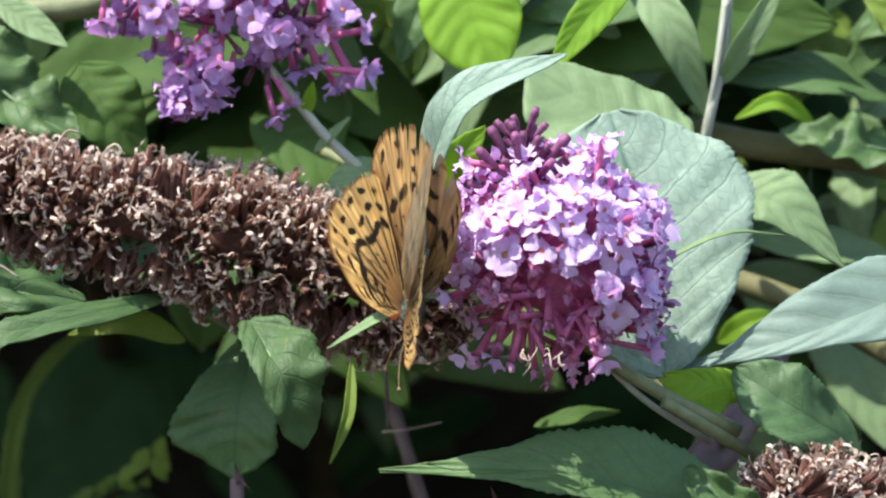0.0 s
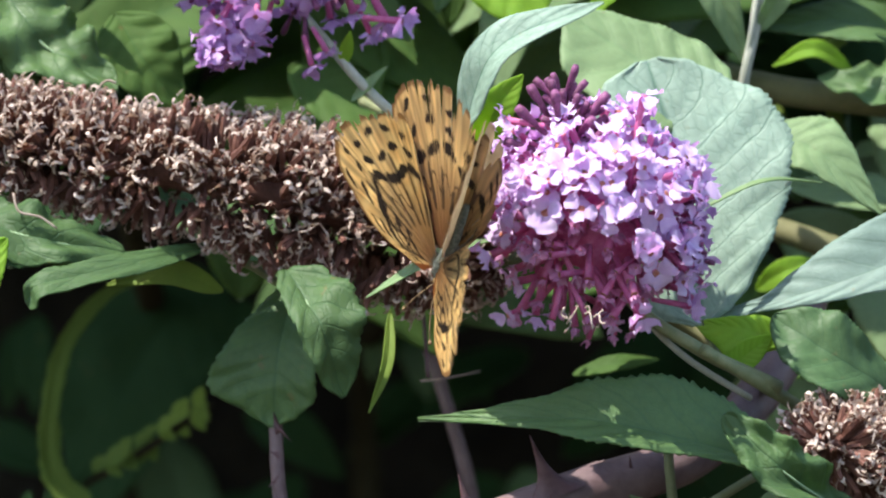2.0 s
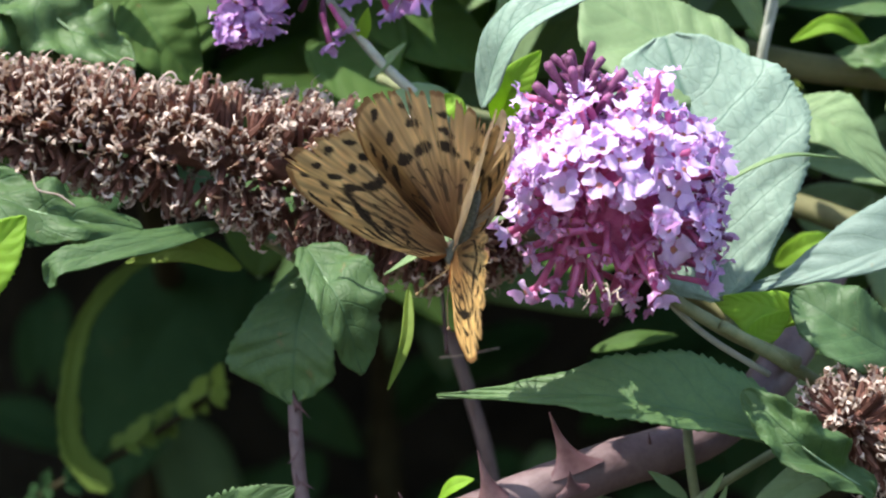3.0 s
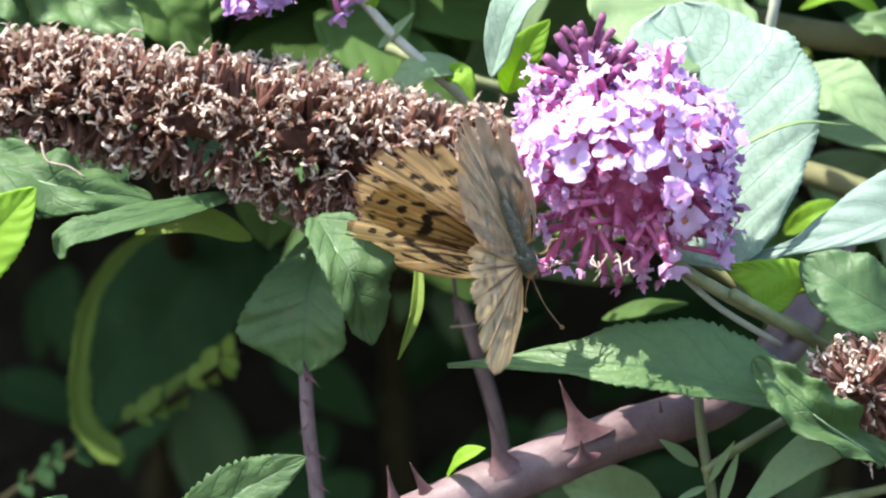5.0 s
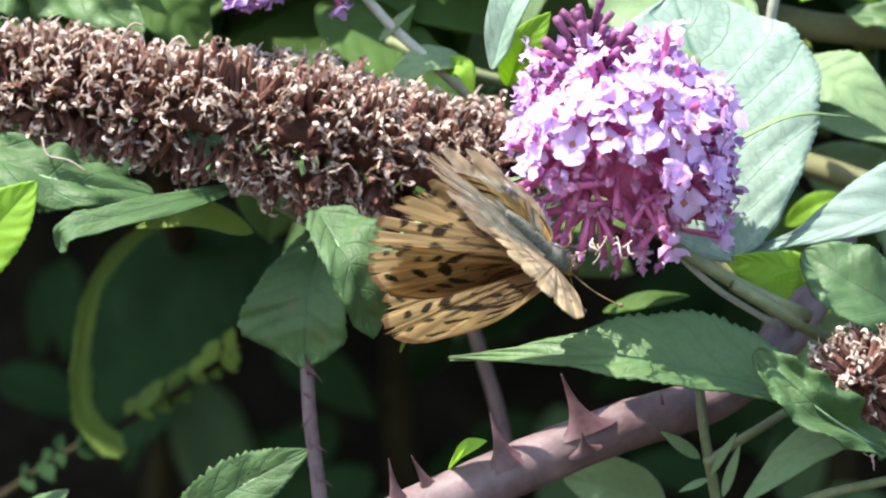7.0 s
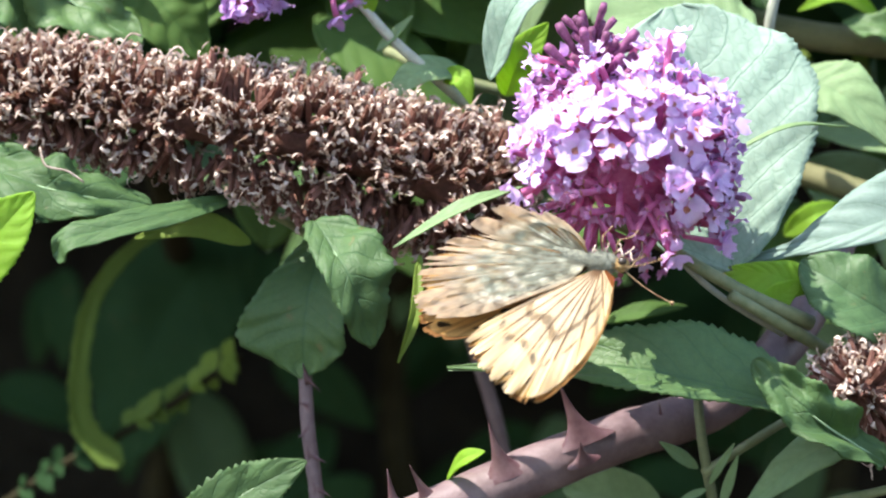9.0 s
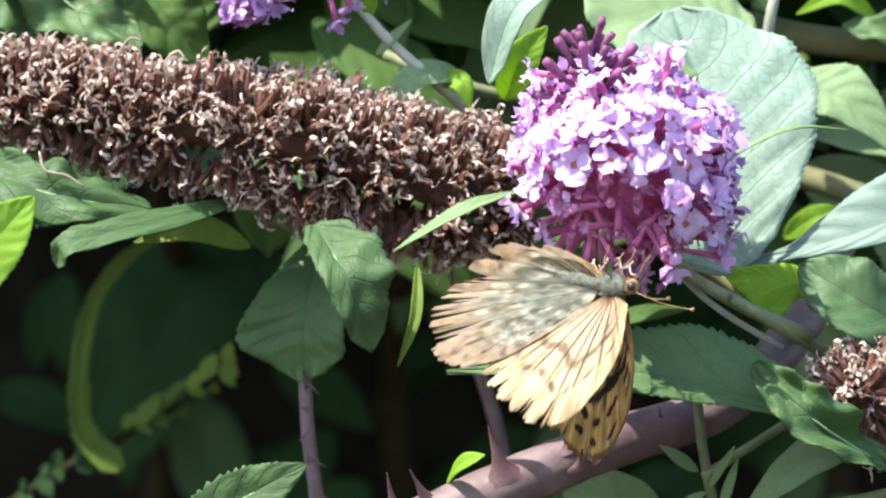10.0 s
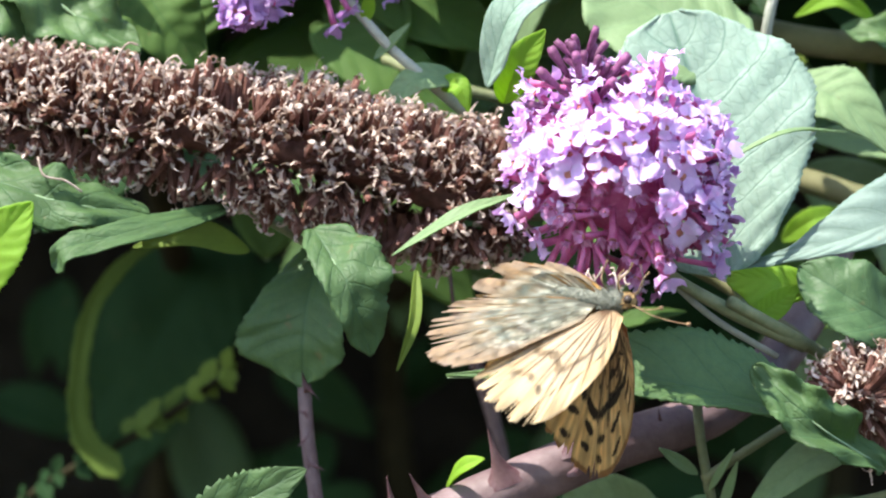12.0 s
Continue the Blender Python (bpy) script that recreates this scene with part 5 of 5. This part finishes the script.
# ---------------------------------------------------------------- what moves
def motions():
    # seconds; place on the sheet; turn; how far the left and the right wings are raised; how far the fore wings, then the hind wings are swept forward, and how far the fore wings are raised further (left, right)
    flight = [
        (0, 846.1, 340.5, -87.7, -20.8, 104.7, 25.2, 12.0, -1.9, -2.2, -10.7, -7.9, -12.9, 1.1),
        (0.5, 811.1, 325.6, -89.9, -31.5, 124.2, 40.3, -6.7, 4.7, 1.5, -9.2, -0.2, -14.1, 4.1),
        (1, 801.7, 334.3, -91.1, -40.0, 123.6, 40.2, 2.7, 2.7, -1.2, -14.9, -3.4, -11.3, 4.7),
        (1.5, 818.4, 318.5, -97.1, -49.9, 119.6, 12.2, -4.0, 11.6, 11.9, -1.5, 0.7, -5.2, 2.4),
        (2, 835.4, 354.0, -97.2, -36.6, 125.0, 40.6, 6.5, 2.0, -2.7, -16.1, -3.3, -15.3, 2.5),
        (2.5, 823.5, 364.7, -100.5, -38.1, 131.0, 50.2, 20.2, 1.0, 1.6, -18.3, -4.0, -16.1, -1.2),
        (3, 827.0, 372.6, -105.3, -36.9, 134.4, 48.4, 35.8, -2.1, 2.4, -18.1, -4.9, -19.1, -5.7),
        (5, 925.4, 443, -131.3, -17.2, 130.8, 46.8, 25.1, -5.2, -2.7, -23.2, 12, 1.8, -1.6),
        (5.5, 961, 419.9, -143.9, -8.2, 132.4, 41.9, 25, -10.7, -6.3, -24.6, 9, -6, -2),
        (6, 958.5, 461.6, -149.4, 6.2, 139.5, 46.8, 26.8, -13.7, -4.7, -26.5, 5, -3, -5.3),
        (6.5, 955.5, 472.6, -145.8, 4.3, 136.3, 45.8, 28.5, -12.9, -4.5, -27.4, 4.7, -3, -4.6),
        (7, 977.8, 457.5, -146, 5.7, 128.2, 41.9, 32.8, -13.5, -5, -23.2, 5.6, -4.5, -3.1),
        (7.2, 978.1, 459.7, -146.0, 12.0, 118.0, 52.0, 44.0, -8.0, -2.0, -18.0, 4.0, -5.0, -2.0),
        (8.8, 1025.4, 406.8, -167.8, 46.4, 62.8, 86.2, 85.5, 10.0, 11.8, -10.6, -7.7, 6.5, -0.9),
        (9, 1063.7, 449.5, -166.0, 48.5, 71.0, 86.7, 86.3, 10.5, 11.9, -11.8, -8.4, 3.3, 2.4),
        (9.5, 1064.4, 484.3, -156.5, 55.2, 86.9, 87.5, 87.2, 6.8, 17.3, -13.4, -9.9, -0.9, 6.8),
        (10, 1084.1, 487.0, -173.4, 10.9, 62.4, 52.2, 53.0, 10.8, -7.2, -4.2, -4.2, 0.2, 4.2),
        (10.5, 1089.6, 487.4, -175.7, 6.9, 63.3, 35.6, 36.5, 9.8, -9.1, -8.1, -2.5, 0.2, 4.6),
        (11, 1078.3, 490.8, -169.1, 14.7, 71.0, 39.3, 40.1, 6.8, -9.1, -6.5, -0.2, -2.5, 3.9),
        (11.5, 1080.8, 498.6, -171.8, 10.8, 76.7, 30.4, 31.0, 1.3, -3.3, -7.9, 2.8, -2.3, 3.0),
        (12, 1081.6, 507.3, -174.9, 16.7, 58.1, 48.2, 49.4, 10.0, -7.4, -4.0, -5.5, 3.8, 3.1),
    ]
    walk(insect, [(t, Matrix.Translation(spot(u, v, -7 if t < 8 else -20)) @ pose(0, 0, 0, a, b, c)) for t, u, v, a, b, c, *_ in flight])
    for nm, side, column in (("right", 1, 7), ("left", -1, 6)):
        for k, w in enumerate(wings[nm]):
            walk(w, [(row[0], pose(0, 0, 0.0006 - 0.0004 * k, 0, -side * (row[column] - 1.4 * k + (0 if k else row[column + 6])), 0) @ pose(0, 0, 0, 0, 0, side * row[column + 2 + 2 * k])) for row in flight])
    # the flower head sways under the insect's weight
    sway = [(0, 0.7, 1.7), (0.5, 0.6, 1.1), (1, 0.7, 0.6), (1.5, 1.0, 0.2), (2, 1.1, 0.0), (2.5, 1.0, 0.4), (3, 1.0, -0.1), (5, 1.2, -0.6), (5.5, 1.7, 2.2), (6, 1.1, 0.3),
            (6.5, 0.0, 0.0), (7, 0.9, 1.1), (9, 1.7, 1.7), (9.5, 1.9, 0.9), (10, 1.6, -0.2), (10.5, 1.4, 0.3), (11, 1.4, 0.3), (11.5, 1.4, 0.4), (12, 0.8, -1.3)]
    walk(head, [(t, Matrix.Translation(HEAD + Vector((x, 0, z)) * 0.001)) for t, x, z in sway])


motions()
